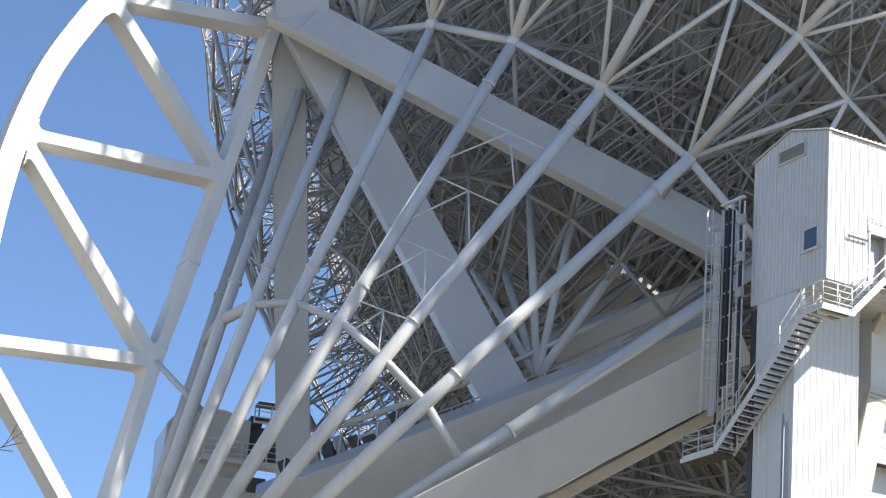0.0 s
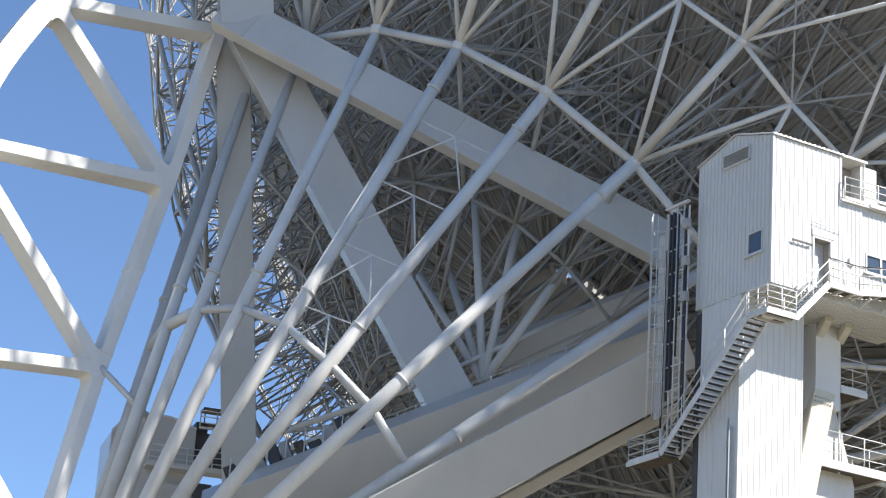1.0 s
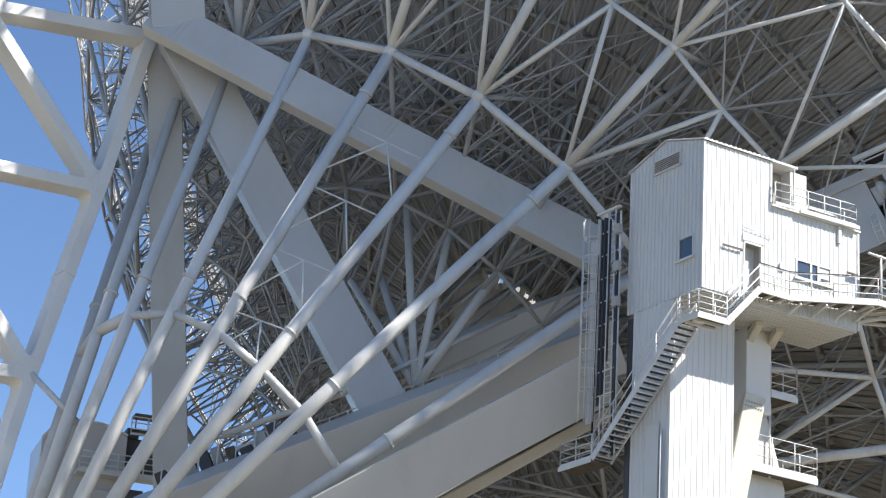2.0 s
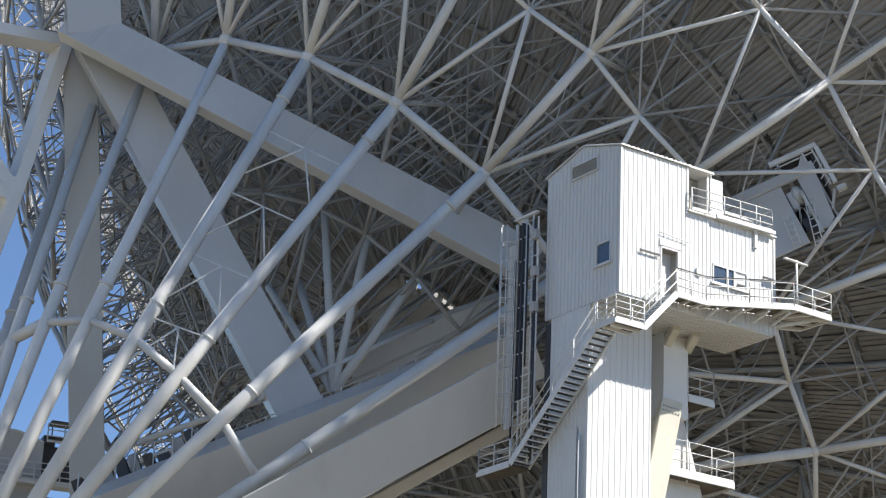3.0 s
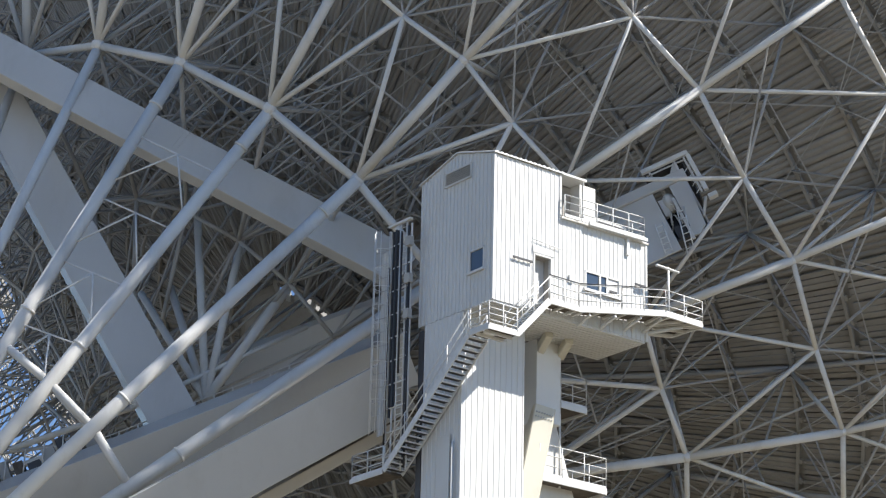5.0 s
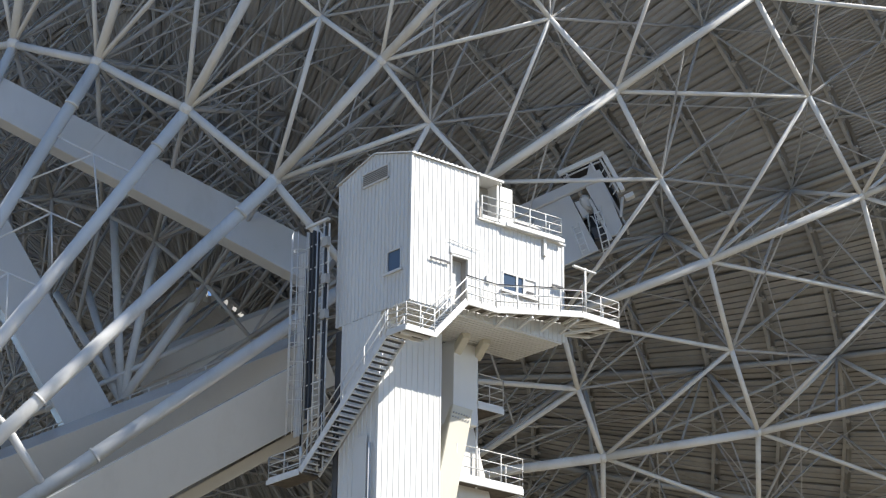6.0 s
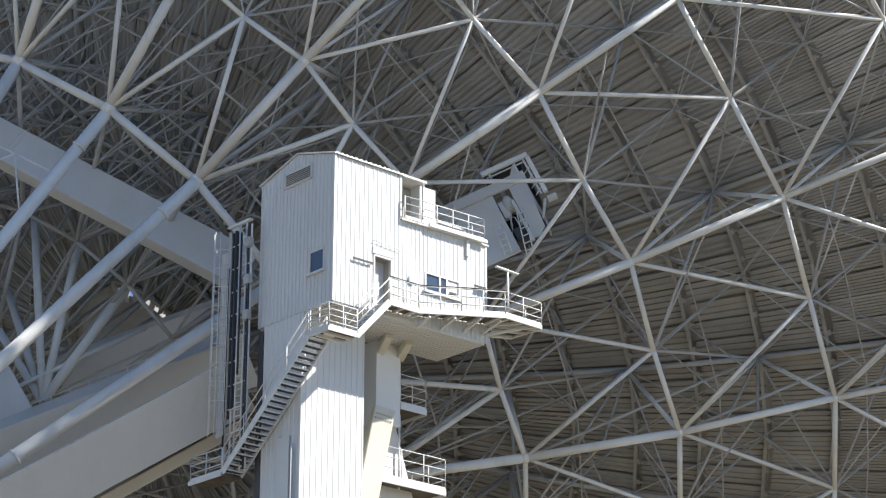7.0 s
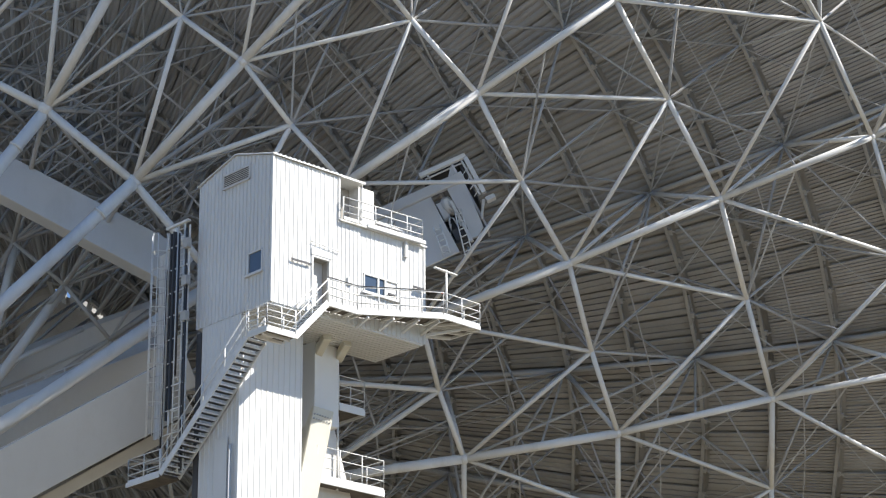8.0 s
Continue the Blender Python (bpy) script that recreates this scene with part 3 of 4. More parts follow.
# balcony
DECK = 0.95
EDGE = [(2.35, -0.8, 0.3), (4.0, -0.78, 0.3), (6.2, -1.0, 0.65), (8.4, -1.35, 0.95), (10.6, -1.3, 0.95), (10.5, 0.6, 0.95)]
INSIDE = [(9.6, 0.6, 0.95), (8.6, -0.06, 0.95), (6.2, -0.06, 0.65), (4.0, -0.06, 0.3), (2.35, -0.06, 0.3)]
balcony = thing("balcony", "white steel balcony with tube railing along the cabin wall", "balcony", m=CAB)
GRATE = [(EDGE[i], INSIDE[4 - i]) for i in range(4)] + [(EDGE[4], INSIDE[1]), (EDGE[5], INSIDE[0])]
bm = bmesh.new()
cols = [[bm.verts.new((x, y, z + d)) for (x, y, z) in pair for d in (-0.05, 0.0)] for pair in GRATE]
for p, q in zip(cols, cols[1:]):
    for e, g in ((0, 1), (1, 3), (3, 2), (2, 0)):
        bm.faces.new((p[e], q[e], q[g], p[g]))
bm.faces.new([cols[0][i] for i in (0, 1, 3, 2)])
bm.faces.new([cols[-1][i] for i in (0, 1, 3, 2)])
part("deck", bm, GRID, balcony, "dark rusty grating")
drop = Vector((0, 0, -0.07))
for p, q in zip(EDGE, EDGE[1:]):
    beam("edge_channel", Vector(p) + drop, Vector(q) + drop, 0.09, 0.19, CLAD, balcony, bevel=0.01)
for (p, q), (r, t) in zip(GRATE, GRATE[1:]):
    for f in (0.1, 0.5, 0.9):
        a, b = mix(p, r, f), mix(q, t, f)
        if (a - b).length > 0.5:
            beam("cross_beam", a + drop * 1.6, b + drop * 1.6, 0.1, 0.12, STEEL, balcony, bevel=0.01)
railing(balcony, EDGE, bars=3)
for (x, y, z) in ((4.6, -0.8, 0.3), (5.9, -0.95, 0.5), (7.2, -1.1, 0.7), (8.3, -1.2, 0.85)):
    beam("bracket", (x, 0.0, z - 0.45), (x, y, z - 0.14), 0.1, 0.14, CLAD, balcony)
beam("bracket", (8.45, 0.1, 0.4), (9.8, -0.9, DECK - 0.2), 0.12, 0.16, CLAD, balcony)
beam("bracket", (8.45, 0.4, 0.5), (10.3, 0.3, DECK - 0.2), 0.12, 0.16, CLAD, balcony)
# dark handrail cover along the wall side
for p, q in zip(EDGE[:3], EDGE[1:4]):
    pipe("handrail_cover", Vector(p) + Vector((0, -0.03, 1.1)), Vector(q) + Vector((0, -0.03, 1.1)), 0.022, CABLE, balcony, 6)
# mast with cross arm at the balcony's end
mast = pipe("mast", (9.0, -0.9, DECK), (9.0, -0.9, 3.3), 0.05, RAIL, balcony, 8)
beam("cross_arm", (8.3, -0.9, 3.25), (9.6, -0.9, 3.2), 0.14, 0.1, RAIL, mast)
slab("red_lamp", (8.75, -0.9, DECK + 1.2), (8.81, -0.84, DECK + 1.34), material("red_lamp", (0.35, 0.04, 0.03), 0.3), balcony)
# roof railing
roof_rail = thing("roof_railing", "tube railing round the cabin's low roof", "railing", m=CAB)
railing(roof_rail, [(3.65, -0.25, 4.5), (8.2, -0.25, 4.6), (8.3, 1.4, 4.6)], 1.0, 0.95, 3, 0.028)
beam("edge_plate", (5.0, -0.27, 4.52), (8.35, -0.27, 4.58), 0.1, 0.2, CLAD, roof_rail)

# lift tower under the cabin
tower = thing("lift_tower", "tall white ribbed tower under the cabin", "tower", m=CAB)
TZ = -35.9
clad("wall_panel", "y", 1.9, 0.0, 3.3, TZ, -0.05, tower, pitch=0.3)
clad("wall_panel", "x", 0.0, 1.9, 4.55, TZ, -0.02, tower, pitch=0.3)
clad("wall_panel", "x", 3.3, 1.96, 4.5, TZ, -0.05, tower, out=1, pitch=0.3)
clad("wall_panel", "y", 4.55, 0.06, 3.24, TZ, -0.05, tower, out=1, pitch=0.3)
slab("pilaster", (-0.1, 2.55, TZ), (-0.05, 3.35, -5.2), CLAD, tower, 0.01)
slab("corner_trim", (-0.06, 1.86, TZ), (0.0, 2.0, -0.1), CLAD, tower, 0.01)
slab("pilaster", (0.0, 4.62, TZ), (0.3, 4.95, -0.2), DARK, tower, 0.02)
pipe("downpipe", (-0.13, 2.3, TZ), (-0.13, 2.3, -5.6), 0.06, STEEL, tower, 8)
# column and slanted leg beside the tower
legs = thing("bearing_leg", "cream box-section column and slanted leg under the cabin", "support", m=CAB)
slab("column", (4.55, 2.6, -3.7), (5.9, 3.9, -0.06), WHEEL, legs, 0.04)
leg = beam("leg", (5.08, 2.9, -3.1), (2.85, 3.1, -14.0), 0.95, 1.1, CREAM, legs, (0.35, 0.94, 0), 0.04)
bm = bmesh.new()
d, sx, tx = axes((5.08, 2.9, -3.1), (2.85, 3.1, -14.0), (0.35, 0.94, 0))
for row in (0.35, 0.55):
    for n in range(7):
        c = Vector((5.08, 2.9, -3.1)) + d * row + sx * (-0.36 + 0.12 * n) - tx * 0.55
        add_pipe(bm, c, c - tx * 0.05, 0.035, 6)
part("bolt_row", bm, STEEL_DARK, leg, kind="stuff")
for x, y in ((4.4, 1.6), (5.6, 1.7)):
    beam("bracket", (x, y, -0.1), (x + 0.4, y + 1.1, -0.5), 0.35, 0.4, CREAM, legs, bevel=0.04)
bm = bmesh.new()
pr = [(5.45, -3.3), (6.1, -3.3), (7.2, -6.6), (7.2, -7.6), (4.6, -7.6), (4.6, -6.4)]
vs = [[bm.verts.new((x, y, z)) for x, z in pr] for y in (3.2, 3.8)]
bm.faces.new(vs[0])
bm.faces.new(vs[1][::-1])
for i in range(6):
    bm.faces.new((vs[0][i], vs[0][(i + 1) % 6], vs[1][(i + 1) % 6], vs[1][i]))
part("gusset", bm, WHEEL, legs, "sunlit white gusset plate")
slab("base_block", (3.0, 3.0, -36.0), (8.0, 6.0, -14.0), WHEEL, legs, 0.1)
slab("base_block", (3.8, 3.3, -14.0), (7.0, 4.6, -7.6), WHEEL, legs, 0.1)
for name, lo, hi in (("a", (5.9, 2.6, -2.76), (7.35, 4.4, -2.66)), ("b", (4.6, 2.4, -6.22), (8.3, 4.6, -6.08))):
    plat = thing("platform", "small white maintenance platform with tube railing", "platform", "platforms beside the tower", m=CAB)
    slab("deck", lo, hi, GRID, plat, 0.0, "dark grating")
    slab("edge_channel", (lo[0], lo[1] - 0.06, lo[2] - 0.12), (hi[0], lo[1], hi[2] + 0.04), CLAD, plat, 0.01)
    slab("edge_channel", (hi[0], lo[1], lo[2] - 0.12), (hi[0] + 0.06, hi[1], hi[2] + 0.04), CLAD, plat, 0.01)
    x0, y0, z0 = lo
    x1, y1, z1 = hi
    railing(plat, [(x0, y0, z1), (x1, y0, z1), (x1, y1, z1)], 1.35, 1.2, 3, 0.026)
pipe("hanger", (6.2, 3.0, -6.3), (6.2, 3.0, -3.0), 0.05, RAIL, plat, 8)

# stairs: landing, short flight up, long flight down, lower platform
stair = thing("outside_staircase", "steel outside staircase with open treads climbing the tower", "staircase", m=CAB)
slab("landing", (-1.02, -1.07, -1.72), (0.45, -0.05, -1.67), GRID, stair, 0.0, "dark grating landing")
slab("landing", (-1.02, -0.05, -1.72), (-0.08, 0.2, -1.67), GRID, stair, 0.0, "dark grating landing")
slab("landing_edge", (-1.08, -1.12, -1.8), (0.5, -1.07, -1.62), CLAD, stair, 0.01)
slab("landing_edge", (-1.08, -1.07, -1.8), (-1.02, 0.2, -1.62), STEEL, stair, 0.01)
slab("landing_plate", (-0.75, -0.7, -1.75), (-0.2, -0.2, -1.72), CLAD, stair, 0.01)
for y in (-0.8, -0.3):
    slab("landing_beam", (-1.02, y, -1.86), (0.4, y + 0.08, -1.72), STEEL, stair, 0.01)


def flight(p, q, width, across, n, parent):
    p, q, across = Vector(p), Vector(q), Vector(across)
    for s in (0, 1):
        beam("stringer", p + across * width * s, q + across * width * s, 0.06, 0.28, RAIL, parent, bevel=0.01)
    run = Vector((q.x - p.x, q.y - p.y, 0)).normalized()
    for i in range(n):
        c = mix(p, q, (i + 0.5) / n) + across * width / 2
        bm = bmesh.new()
        add_box(bm, c - across * (width / 2 - 0.02), c + across * (width / 2 - 0.02), 0.26, 0.05)
        tread = part("tread", bm, DARK, parent, "dark open-grid tread")
        bm = bmesh.new()
        e = c - run * 0.14
        add_box(bm, e - across * (width / 2 - 0.02), e + across * (width / 2 - 0.02), 0.03, 0.06)
        part("nosing", bm, RAIL, tread)
    for s in (0, 1):
        a, b = p + across * width * s, q + across * width * s
        rail = new("handrail")
        rail.parent = parent
        for h in (0.55, 1.05):
            z = Vector((0, 0, h))
            pipe("rail", a + z, b + z, 0.028, RAIL, rail, 6)
        m = max(2, round((b - a).length / 1.7))
        for i in range(m + 1):
            c = mix(a, b, i / m)
            pipe("post", c, c + Vector((0, 0, 1.05)), 0.03, RAIL, rail, 6)


flight((-0.12, 0.2, -1.75), (-0.12, 5.75, -6.3), 0.95, (-1, 0, 0), 25, stair)
flight((0.45, -1.05, -1.7), (2.35, -0.85, 0.25), 0.75, (0, 1, 0), 10, stair)
railing(stair, [(-1.02, 0.15, -1.65), (-1.02, -1.07, -1.65), (0.45, -1.07, -1.65)], 1.05, 0.75, 4, 0.03)
slab("lower_deck", (-1.1, 5.75, -6.4), (-0.05, 8.05, -6.28), GRID, stair, 0.02, "dark grating deck")
railing(stair, [(-1.07, 5.8, -6.28), (-1.07, 8.0, -6.28), (-0.1, 8.0, -6.28), (-0.1, 5.8, -6.28)], 1.05, 1.0, 3, 0.03)
beam("deck_edge", (-1.13, 5.75, -6.36), (-1.13, 8.05, -6.36), 0.05, 0.2, RAIL, stair, bevel=0.01)

# caged ladder and cable runs on the far corner of the tower
ladder = thing("caged_ladder", "tall steel ladder with hoops and rails at the tower's corner", "ladder", m=CAB)
for y in (5.35, 5.8):
    pipe("stile", (-0.5, y, -6.3), (-0.5, y, 4.9), 0.045, RAIL, ladder, 6)
for i in range(38):
    pipe("rung", (-0.5, 5.35, -6.1 + i * 0.29), (-0.5, 5.8, -6.1 + i * 0.29), 0.022, RAIL, ladder, 5)
for y in (5.05, 6.15, 6.55):
    beam("guide_rail", (-0.45, y, -6.3), (-0.45, y, 4.7), 0.09, 0.07, RAIL, ladder)
for i in range(9):
    z = -3.0 + i * 0.85
    bm = bmesh.new()
    pr = [Vector((-0.5 - 0.62 * math.sin(a), 6.75 - 0.42 * math.cos(a), z)) for a in [math.pi * k / 8 for k in range(9)]]
    for a, b in zip(pr, pr[1:]):
        add_pipe(bm, a, b, 0.018, 5)
    part("hoop", bm, STEEL, ladder)
for a in (0.3, 1.0, 1.57, 2.2):
    pipe("cage_bar", (-0.5 - 0.62 * math.sin(a), 6.75 - 0.42 * math.cos(a), -4.5), (-0.5 - 0.62 * math.sin(a), 6.75 - 0.42 * math.cos(a), 4.6), 0.022, RAIL, ladder, 5)
slab("ladder_head", (-0.6, 5.0, 4.85), (-0.45, 6.6, 4.95), RAIL, ladder, 0.02)
for y, z0 in ((5.98, -3.4), (5.2, -6.0), (6.28, -3.8)):
    bm = bmesh.new()
    for dx in (0.0, 0.09) if y == 5.98 else (0.0,):
        add_pipe(bm, (-0.5 - dx, y, z0), (-0.5 - dx, y, 4.6), 0.055, 6)
    part("cable", bm, CABLE, ladder, "black cable run")
for i in range(10):
    beam("clamp", (-0.52, 5.0, -5.5 + i * 1.05), (-0.52, 6.6, -5.5 + i * 1.05), 0.05, 0.06, RAIL, ladder)
for i in range(14):
    z = -4.2 + i * 0.62
    bm = bmesh.new()
    for a, b in (((-0.55, 6.6, z), (-0.6, 7.35, z + 0.05)), ((-0.6, 7.35, z + 0.05), (-0.6, 7.4, z + 0.28))):
        add_pipe(bm, a, b, 0.02, 5)
    part("cable_hook", bm, STEEL_DARK, ladder)
for y, z0, z1 in ((5.55, -2.0, 4.4), (6.42, -5.0, 3.0), (4.95, -6.2, 2.2)):
    pipe("cable", (-0.62, y, z0), (-0.62, y, z1), 0.045, CABLE, ladder, 6)
for z in (0.3, 1.9, 3.6):
    slab("junction_box", (-0.72, 4.85, z), (-0.5, 5.2, z + 0.42), STEEL_DARK, ladder, 0.02)
# ribbed screen beyond the ladder
clad("screen", "x", -0.35, 6.85, 7.3, -4.4, 3.9, ladder, mat=BEAM)

# ---- hut fixed to the dish, tilted with it ----
HUT = Matrix.Translation((8.85, 102.09, 42.29)) @ pose(0, 0, 0, 0, -27, -36) @ pose(0, 0, 0, 0, 0, 25)
hut = thing("tilted_hut", "tilted grey hut on the dish back, open front with machinery", "hut", m=HUT)
slab("wall_panel", (-3.6, -0.1, -2.3), (-0.6, 0.0, 1.1), BEAM, hut, 0.02)
bm = bmesh.new()
vs = [[bm.verts.new((x, y, z)) for x, z in ((0.24, 1.1), (0.24, -1.3), (0.1, -1.9), (0.5, -1.95), (0.9, -1.6), (1.12, 1.1))] for y in (-0.12, 0.0)]
bm.faces.new(vs[0])
bm.faces.new(vs[1][::-1])
for i in range(6):
    bm.faces.new((vs[0][i], vs[0][(i + 1) % 6], vs[1][(i + 1) % 6], vs[1][i]))
part("wall_panel", bm, BEAM, hut)
slab("fascia", (-3.7, -0.22, 1.1), (1.2, 0.0, 1.66), BEAM, hut, 0.04)
# dark side walls, back and floor carry the opening's shade in their colour
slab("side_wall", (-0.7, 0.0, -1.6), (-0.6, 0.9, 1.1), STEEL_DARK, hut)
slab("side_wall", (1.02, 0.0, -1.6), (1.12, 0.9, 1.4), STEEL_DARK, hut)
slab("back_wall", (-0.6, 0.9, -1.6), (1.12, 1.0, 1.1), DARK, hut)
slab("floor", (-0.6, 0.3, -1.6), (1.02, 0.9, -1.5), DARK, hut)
slab("door_post", (0.06, -0.18, -2.1), (0.2, -0.06, 0.4), STEEL, hut, 0.02)
# roof frame: two edge beams painted pale for sunlight over an underside painted dark for shade
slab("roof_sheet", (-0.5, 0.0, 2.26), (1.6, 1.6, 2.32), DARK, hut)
slab("roof_edge", (-0.6, -0.3, 2.22), (1.74, -0.1, 2.46), WHEEL, hut, 0.03)
slab("roof_edge", (-0.45, -0.12, 2.08), (1.5, -0.04, 2.14), RAIL, hut, 0.01)
slab("roof_edge", (1.58, -0.3, 0.0), (1.78, -0.1, 2.2), WHEEL, hut, 0.03)
# dark sheet stands in for the shade between wall and post
slab("shade_sheet", (1.3, 0.0, -0.1), (1.36, 1.4, 2.2), DARK, hut)
for x, z0, z1 in ((1.42, 0.05, 2.2), (0.95, 1.66, 2.22), (-0.3, 1.66, 2.22)):
    slab("roof_post", (x, -0.2, z0), (x + 0.09, -0.11, z1), STEEL, hut)
for i in range(4):
    beam("roof_brace", (1.2, -0.12, 0.1 + i * 0.45), (1.6, -0.2, 0.35 + i * 0.45), 0.05, 0.05, RAIL, hut)
bm = bmesh.new()
vs = [[bm.verts.new((x, y, z)) for x, z in ((0.55, 1.66), (1.0, 1.66), (0.92, 2.2))] for y in (-0.15, -0.05)]
bm.faces.new(vs[0])
bm.faces.new(vs[1][::-1])
for i in range(3):
    bm.faces.new((vs[0][i], vs[0][(i + 1) % 3], vs[1][(i + 1) % 3], vs[1][i]))
part("gusset", bm, BEAM, hut)
# hinged bracket and cables below the screen
beam("corner_stay", (1.0, -0.1, -1.2), (1.5, -0.15, -0.3), 0.16, 0.12, BEAM, hut)
slab("side_box", (1.62, -0.2, -0.45), (2.05, 0.1, -0.2), RAIL, hut, 0.03)
rngh = random.Random(9)
for i in range(14):
    x, z = rngh.uniform(-0.45, 0.15), rngh.uniform(-0.6, 0.95)
    pipe("machine_pipe", (x, 0.15, z), (x + rngh.uniform(-0.3, 0.3), rngh.uniform(0.1, 0.5), z + rngh.uniform(-0.5, 0.4)), rngh.uniform(0.02, 0.045), STEEL, hut, 8)
bm = bmesh.new()
bmesh.ops.create_uvsphere(bm, u_segments=20, v_segments=12, radius=0.42)
for v in bm.verts:
    v.co = Vector((v.co.x * 0.8, v.co.y + 0.5, v.co.z * 1.25 + 0.6))
# white drum and box stand in for sunlight on the machinery
part("machine_drum", bm, WHEEL, hut, "pale rounded drum", smooth=True)
slab("machine_box", (-0.5, 0.3, -0.1), (-0.2, 0.6, 0.9), WHEEL, hut, 0.06)
slab("machine_box", (-0.45, 0.2, -1.5), (0.05, 0.6, -0.85), DARK, hut, 0.04)
for xa, za, xb, zb, n in ((0.02, -0.45, -0.5, -2.84, 6), (-1.2, -0.76, -1.38, -2.37, 5)):
    for dx in (0.0, 0.34):
        pipe("ladder_stile", (xa + dx, -0.45, za), (xb + dx, -0.45, zb), 0.035, RAIL, hut, 6)
    for k in range(n):
        f = (k + 0.5) / n
        pipe("ladder_rung", (xa + (xb - xa) * f, -0.45, za + (zb - za) * f), (xa + (xb - xa) * f + 0.34, -0.45, za + (zb - za) * f), 0.028, RAIL, hut, 6)

# ---- the twin cabin far behind the struts ----
TWIN = Matrix.Translation((-35.59, 131.77, 32.86)) @ pose(0, 0, 0, 0, 0, 24)
twin = thing("far_cabin", "shaded grey twin cabin behind the cone struts", "cabin", m=TWIN)
bm = bmesh.new()
pr = [(-1.62, -3.0), (3.3, -3.0), (3.3, 5.75), (1.75, 6.25), (-0.63, 6.28), (-1.66, 4.95)]
vs = [[bm.verts.new((x, y, z)) for x, z in pr] for y in (0.0, 4.0)]
bm.faces.new(vs[0])
bm.faces.new(vs[1][::-1])
for i in range(6):
    bm.faces.new((vs[0][i], vs[0][(i + 1) % 6], vs[1][(i + 1) % 6], vs[1][i]))
part("body", bm, BEAM, twin)
for (a, b), (c, d) in zip(pr[2:], pr[3:]):
    beam("roof_trim", (a, -0.05, b), (c, -0.05, d), 0.08, 0.14, CLAD, twin, bevel=0.01)
for i in range(5):
    slab("louvre", (-1.05, -0.06, 4.35 + i * 0.17), (-0.5, -0.01, 4.44 + i * 0.17), DARK, twin)
slab("dark_bay", (3.3, 0.4, 3.6), (5.6, 0.8, 5.7), DARK, twin)
slab("roof_box", (3.3, 0.2, 5.7), (4.0, 1.5, 6.3), DARK, twin, 0.05)
for z in (6.1, 7.05):
    slab("roof_frame", (3.6, -0.2, z), (5.2, 1.0, z + 0.08), DARK, twin)
for x in (3.65, 4.4, 5.1):
    slab("frame_post", (x, -0.2, 5.7), (x + 0.07, -0.13, 7.05), DARK, twin)
slab("lower_panel", (0.8, -0.5, -3.0), (4.0, -0.1, 2.2), BEAM, twin, 0.03)
slab("lower_bay", (3.3, -0.62, 1.5), (4.4, -0.55, 2.4), DARK, twin)
slab("shaft", (-1.4, 0.3, -45.0), (2.6, 3.6, -3.0), BEAM, twin)
railing(twin, [(0.5, -0.9, 3.2), (5.0, -0.9, 3.2)], 1.1, 0.8, 3, 0.045)
railing(twin, [(3.4, -0.4, 5.75), (5.4, -0.4, 5.75)], 1.1, 0.8, 3, 0.04)
slab("walkway", (0.4, -1.0, 3.0), (5.2, 0.0, 3.2), CLAD, twin)

# ---- bare tree whose twigs reach in at the start ----
tree = thing("bare_tree", "bare leafless tree with thin brown twigs", "tree")
TWIG = Vector((-7.28, 20.07, 7.22))
root = Vector((TWIG.x - 1.8, TWIG.y + 0.2, 0))
rngt = random.Random(3)
pipe("trunk", root, root + Vector((0.1, 0, 9.0)), 0.16, BARK, tree, 10, r2=0.05)
bm = bmesh.new()


def limb(p, q, r, depth):
    add_pipe(bm, p, q, r, 5, r2=r * 0.6)
    if depth:
        for i in range(3):
            c = mix(p, q, rngt.uniform(0.4, 0.95))
            d = (q - p) * rngt.uniform(0.3, 0.5)
            d.rotate(Euler((rngt.uniform(-0.7, 0.7), rngt.uniform(-0.7, 0.7), rngt.uniform(-0.7, 0.7))))
            limb(c, c + d, r * 0.55, depth - 1)


limb(root + Vector((0.07, 0, TWIG.z - 0.9)), TWIG, 0.016, 3)
limb(root + Vector((0.07, 0, TWIG.z - 1.1)), TWIG + Vector((-0.12, 0, -0.28)), 0.014, 3)
for i in range(6):
    a = rngt.uniform(2.2, 4.6)
    limb(root + Vector((0.05, 0, 3 + i)), root + Vector((1.6 * math.cos(a), 1.6 * math.sin(a), 4.2 + i)), 0.03, 3)
part("crown", bm, BARK, tree, kind="stuff")

# ---- purlins and sheets on the back of the dish ----
far_purlins = bmesh.new()
for r in PURLINS[1:]:
    for j2 in range(-24, 24):
        p, q = at(r, upper(r) + 0.36, j2 / 2), at(r, upper(r) + 0.36, (j2 + 1) / 2)
        if -8 <= j2 < 10 and r > 12:
            bm = bmesh.new()
            add_box(bm, p, q, 0.05, 0.16, AXIS)
            add_box(bm, p - AXIS * 0.09, q - AXIS * 0.09, 0.17, 0.03, AXIS)
            d = (q - p) / 3
            out = d.cross(AXIS).normalized()
            if out.dot(p - BASE) < 0:
                out = -out
            for n in range(3):
                c = p + d * (n + 0.5) + out * 0.17 - AXIS * 0.02
                e = d.normalized() * 0.13
                add_box(bm, c - e, c + e, 0.16, 0.13, AXIS)
                add_box(bm, c - e * 0.3 + out * 0.1, c + e * 0.3 + out * 0.1, 0.3, 0.05, AXIS)
            part("purlin", bm, PURLIN, dish)
        else:
            add_box(far_purlins, p, q, 0.16, 0.2, AXIS)
part("far_purlin", far_purlins, PURLIN, dish, kind="stuff")

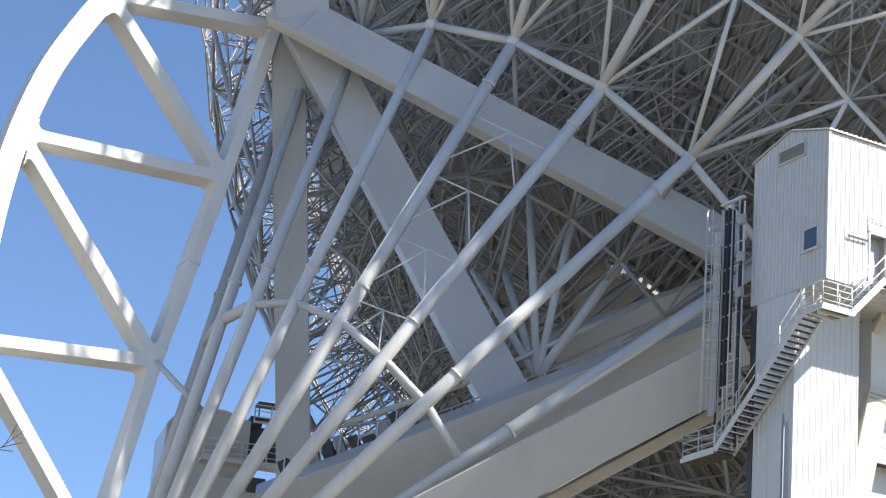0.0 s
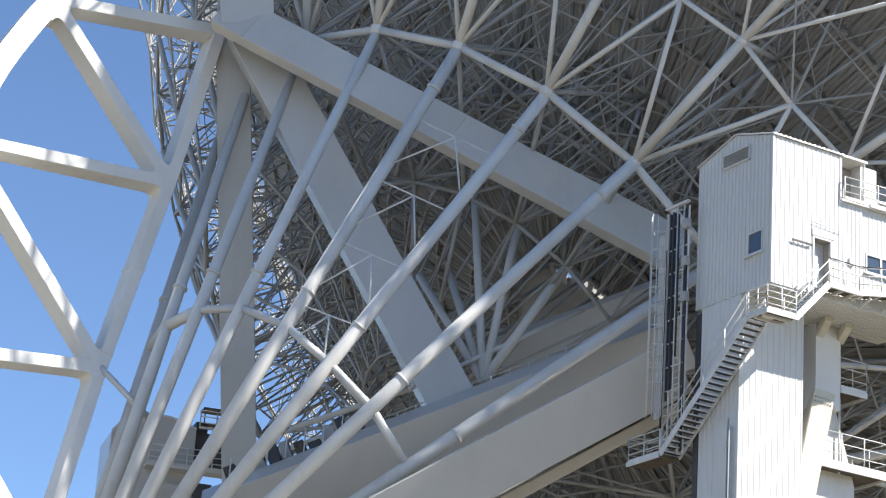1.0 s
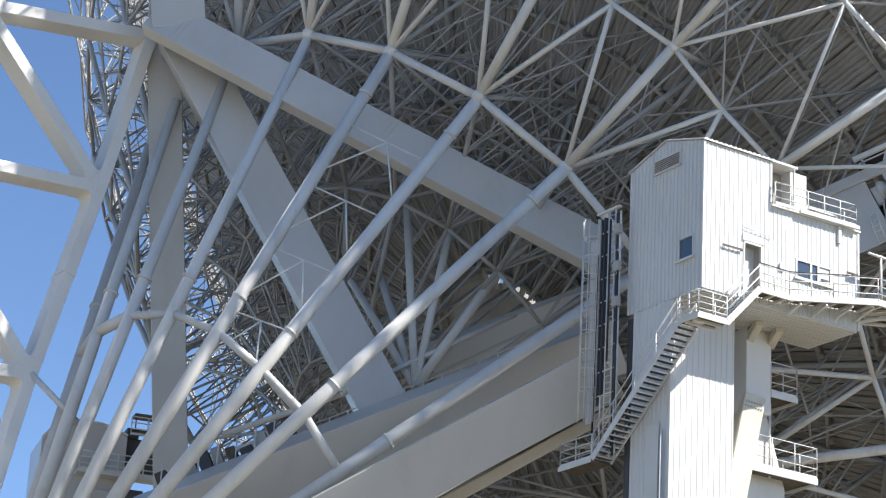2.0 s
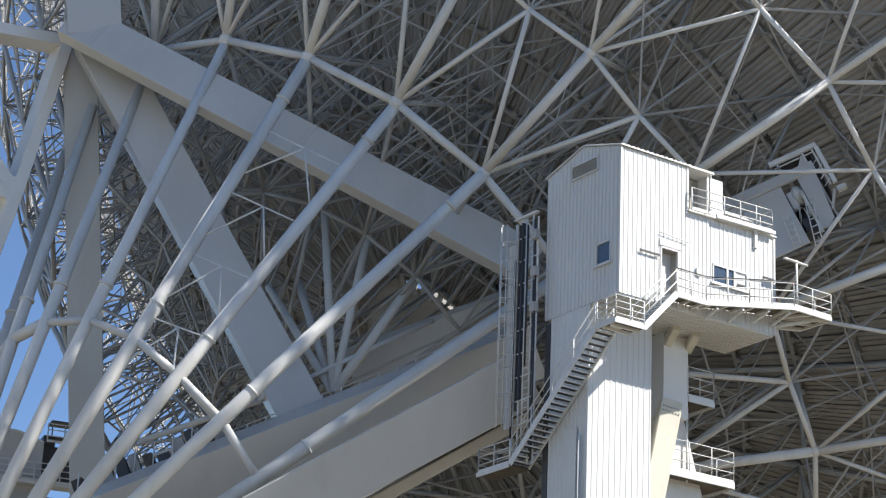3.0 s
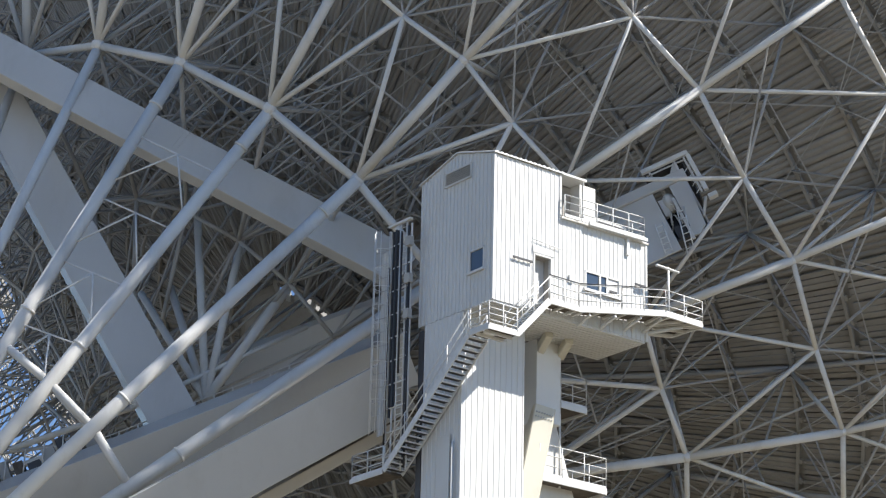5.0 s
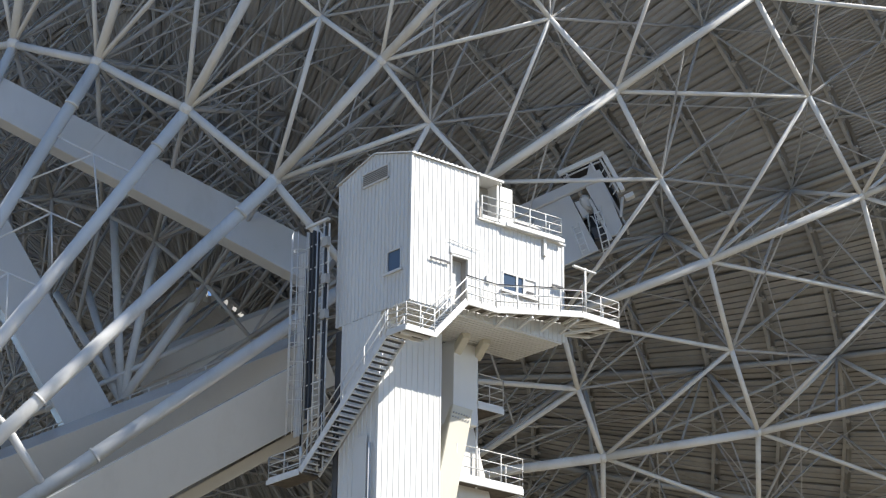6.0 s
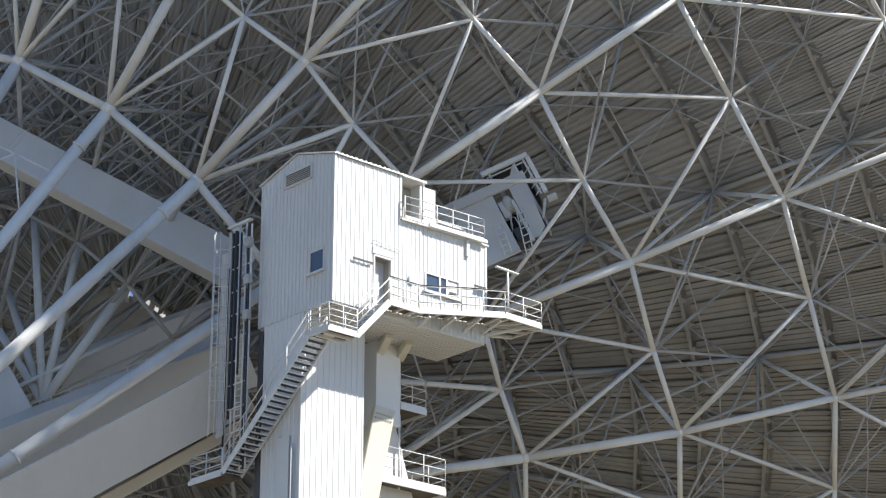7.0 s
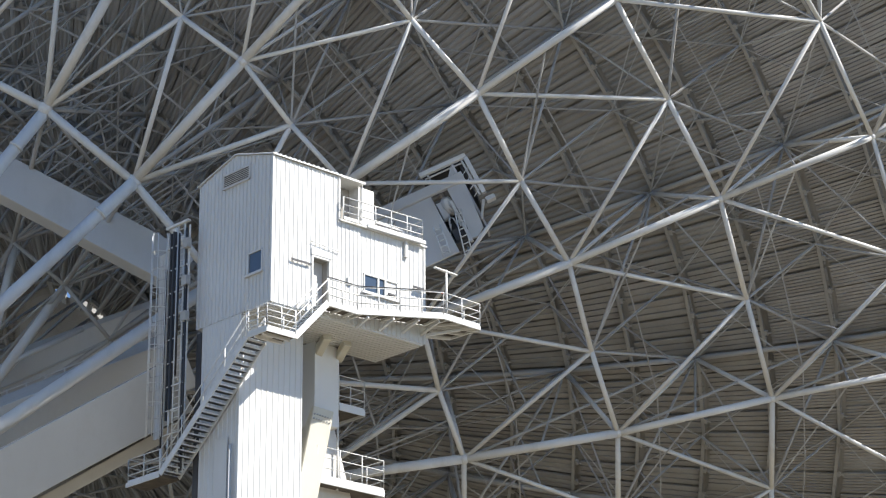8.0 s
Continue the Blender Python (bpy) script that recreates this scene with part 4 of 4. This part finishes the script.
# hub plate in the middle, a narrow ring slit round it and a white cone added in front to brighten the slit
SLIT = (3.72, 3.98)
hub_bm = bmesh.new()
mid_v = hub_bm.verts.new(at(0.01, upper(0) + 0.75, 0))
rim_v = [hub_bm.verts.new(at(SLIT[0], upper(0) + 0.75, s / 2)) for s in range(48)]
for i in range(48):
    hub_bm.faces.new((mid_v, rim_v[i], rim_v[(i + 1) % 48]))
part("hub_plate", hub_bm, SKIN, dish)
bm = bmesh.new()
for i in range(38):
    a, b = 1.0 + i * 0.52, 1.0 + (i + 1) * 0.52
    bm.faces.new([bm.verts.new(at(r, upper(4) + 0.7, j)) for r, j in ((SLIT[0] - 0.1, a), (SLIT[1] + 0.1, a), (SLIT[1] + 0.1, b), (SLIT[0] - 0.1, b))])
part("slit_cover", bm, SKIN, dish)
bm = bmesh.new()
add_pipe(bm, BASE + AXIS * (upper(0) + 1.2), BASE + AXIS * (upper(0) + 12), 2.6, 32, 1.6)
part("slit_cone", bm, WHEEL, dish, "white cone added in front of the dish to brighten the hub slit", smooth=True)
for j in (0.35, 20.8, 21.55, 22.2, 22.65, 23.3):
    bm = bmesh.new()
    add_box(bm, at(3.3, upper(4) + 0.6, j), at(4.4, upper(4) + 0.6, j), 0.3, 0.15, AXIS)
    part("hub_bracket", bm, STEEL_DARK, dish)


def is_open(r, j):
    """The outermost bays and one side of the dish have slats instead of sheets."""
    return (r > 47 and j < 12.0) or (r > 33 and 12.0 < j < 20.6)


FRAME = Matrix((UX, UY, AXIS)).transposed().to_4x4()
FRAME.translation = BASE
ARC = 15 / 8
# reflecting face in front of the ribbed sheets, one strip to each bay
for i in range(len(PURLINS) - 1):
    r0, r1 = max(PURLINS[i], SLIT[1]), PURLINS[i + 1]
    gap = -0.01 if i else 0.0
    ring_bm = bmesh.new()
    cols = []
    for s in range(193):
        j = s / 8
        cols.append([ring_bm.verts.new(at(r, upper(r) + h, j)) for h in (0.72, 0.78) for r in (r0 + gap, r1 - gap)] if not is_open(r0, j) else None)
    for p, q in zip(cols, cols[1:]):
        if p and q:
            for e, g in ((0, 1), (1, 3), (3, 2), (2, 0)):
                ring_bm.faces.new((p[e], q[e], q[g], p[g]))
    part("reflector_strip", ring_bm, SKIN, dish, kind="stuff")


def sheet(r0, r1, waves, build):
    """One ribbed sheet; build 0: soft ribs, 1: separate narrow slats, 2: lapped boards with open grooves."""
    bm = bmesh.new()
    if build == 1:
        for w in range(waves):
            quad = []
            for r in (r0, r1):
                for f in (0.38, 0.56):
                    a = radians(-ARC / 2 + ARC * (w + f) / waves)
                    quad.append((r * math.cos(a), r * math.sin(a), upper(r) + 0.52))
            lo = [bm.verts.new(quad[k]) for k in (0, 1, 3, 2)]
            hi = [bm.verts.new(v.co + Vector((0, 0, 0.03))) for v in lo]
            bm.faces.new(lo)
            bm.faces.new(hi[::-1])
            for k in range(4):
                bm.faces.new((lo[k], lo[(k + 1) % 4], hi[(k + 1) % 4], hi[k]))
        return mesh_of("sheet", bm, SKIN)
    cols = []
    for w in range(waves):
        g = rng.uniform(-0.012, 0.012)
        shape = ((0.0, 0.05), (0.1, 0.035), (0.3, -0.02 + g), (0.55, -0.035 + g), (0.8, -0.015 + g), (0.93, 0.035))
        if build == 2:
            lip = rng.choice((0.03, 0.08, 0.11))
            shape = ((0.0, lip), (0.09, lip), (0.13, 0.0), (0.5, -0.012 + g), (0.88, -0.03 + g), (0.97, -0.02))
        for f, dz in shape:
            cols.append(((w + f) / waves, dz))
    cols.append((1.0, 0.04))
    rows = []
    for f, dz in cols:
        a = radians(-ARC / 2 + ARC * (0.02 + 0.93 * f))
        col = [bm.verts.new((r * math.cos(a), r * math.sin(a), upper(r) + 0.52 + dz + lift)) for r, lift in ((r0 + 0.17, 0.05), (r1 - 0.04, -0.03))]
        col += [bm.verts.new((v.co.x, v.co.y, v.co.z - dz + 0.12)) for v in col[::-1]]
        rows.append(col)
    for p, q in zip(rows, rows[1:]):
        for e in range(4):
            bm.faces.new((p[e], q[e], q[(e + 1) % 4], p[(e + 1) % 4]))
    bm.faces.new(rows[0])
    bm.faces.new(rows[-1][::-1])
    return mesh_of("sheet", bm, SKIN)


rng = random.Random(4)
rest = ([], [])
for i in range(len(PURLINS) - 1):
    r0, r1 = max(PURLINS[i], SLIT[1]), PURLINS[i + 1]
    waves = max(1, min(8, round(radians(ARC) * r1 / (0.32 if r1 < 38 else 0.2))))
    kinds = [[sheet(r0, r1, waves, build) for _ in range(4)] for build in range(3)]
    for s in range(192):
        a = math.degrees(FIRST) - (s + 0.5) * ARC
        j = (s + 0.5) / 8
        opened = is_open(r0, j)
        me = rng.choice(kinds[1 if opened else 2 if r0 > 39 or 2.4 < j < 8 else 0])
        m = FRAME @ Matrix.Rotation(radians(a), 4, "Z") @ Matrix.Translation((0, 0, rng.uniform(-0.09, 0.05))) @ Matrix.Rotation(radians(rng.uniform(-0.09, 0.09)), 4, "Y") @ Matrix.Rotation(radians(rng.uniform(-0.06, 0.06)), 4, "Z")
        if 0.3 < j < 4.1 and r0 > 24:
            ob = part("sheet", me, None, dish)
            ob.matrix_world = m
        else:
            base = len(rest[0])
            rest[0].extend(tuple(m @ v.co) for v in me.vertices)
            rest[1].extend(tuple(base + k for k in f.vertices) for f in me.polygons)
me = bpy.data.meshes.new("outer_sheeting")
me.from_pydata(rest[0], [], rest[1])
me.materials.append(SKIN)
part("outer_sheeting", me, None, dish, "weathered grey-brown ribbed metal sheets", "stuff")
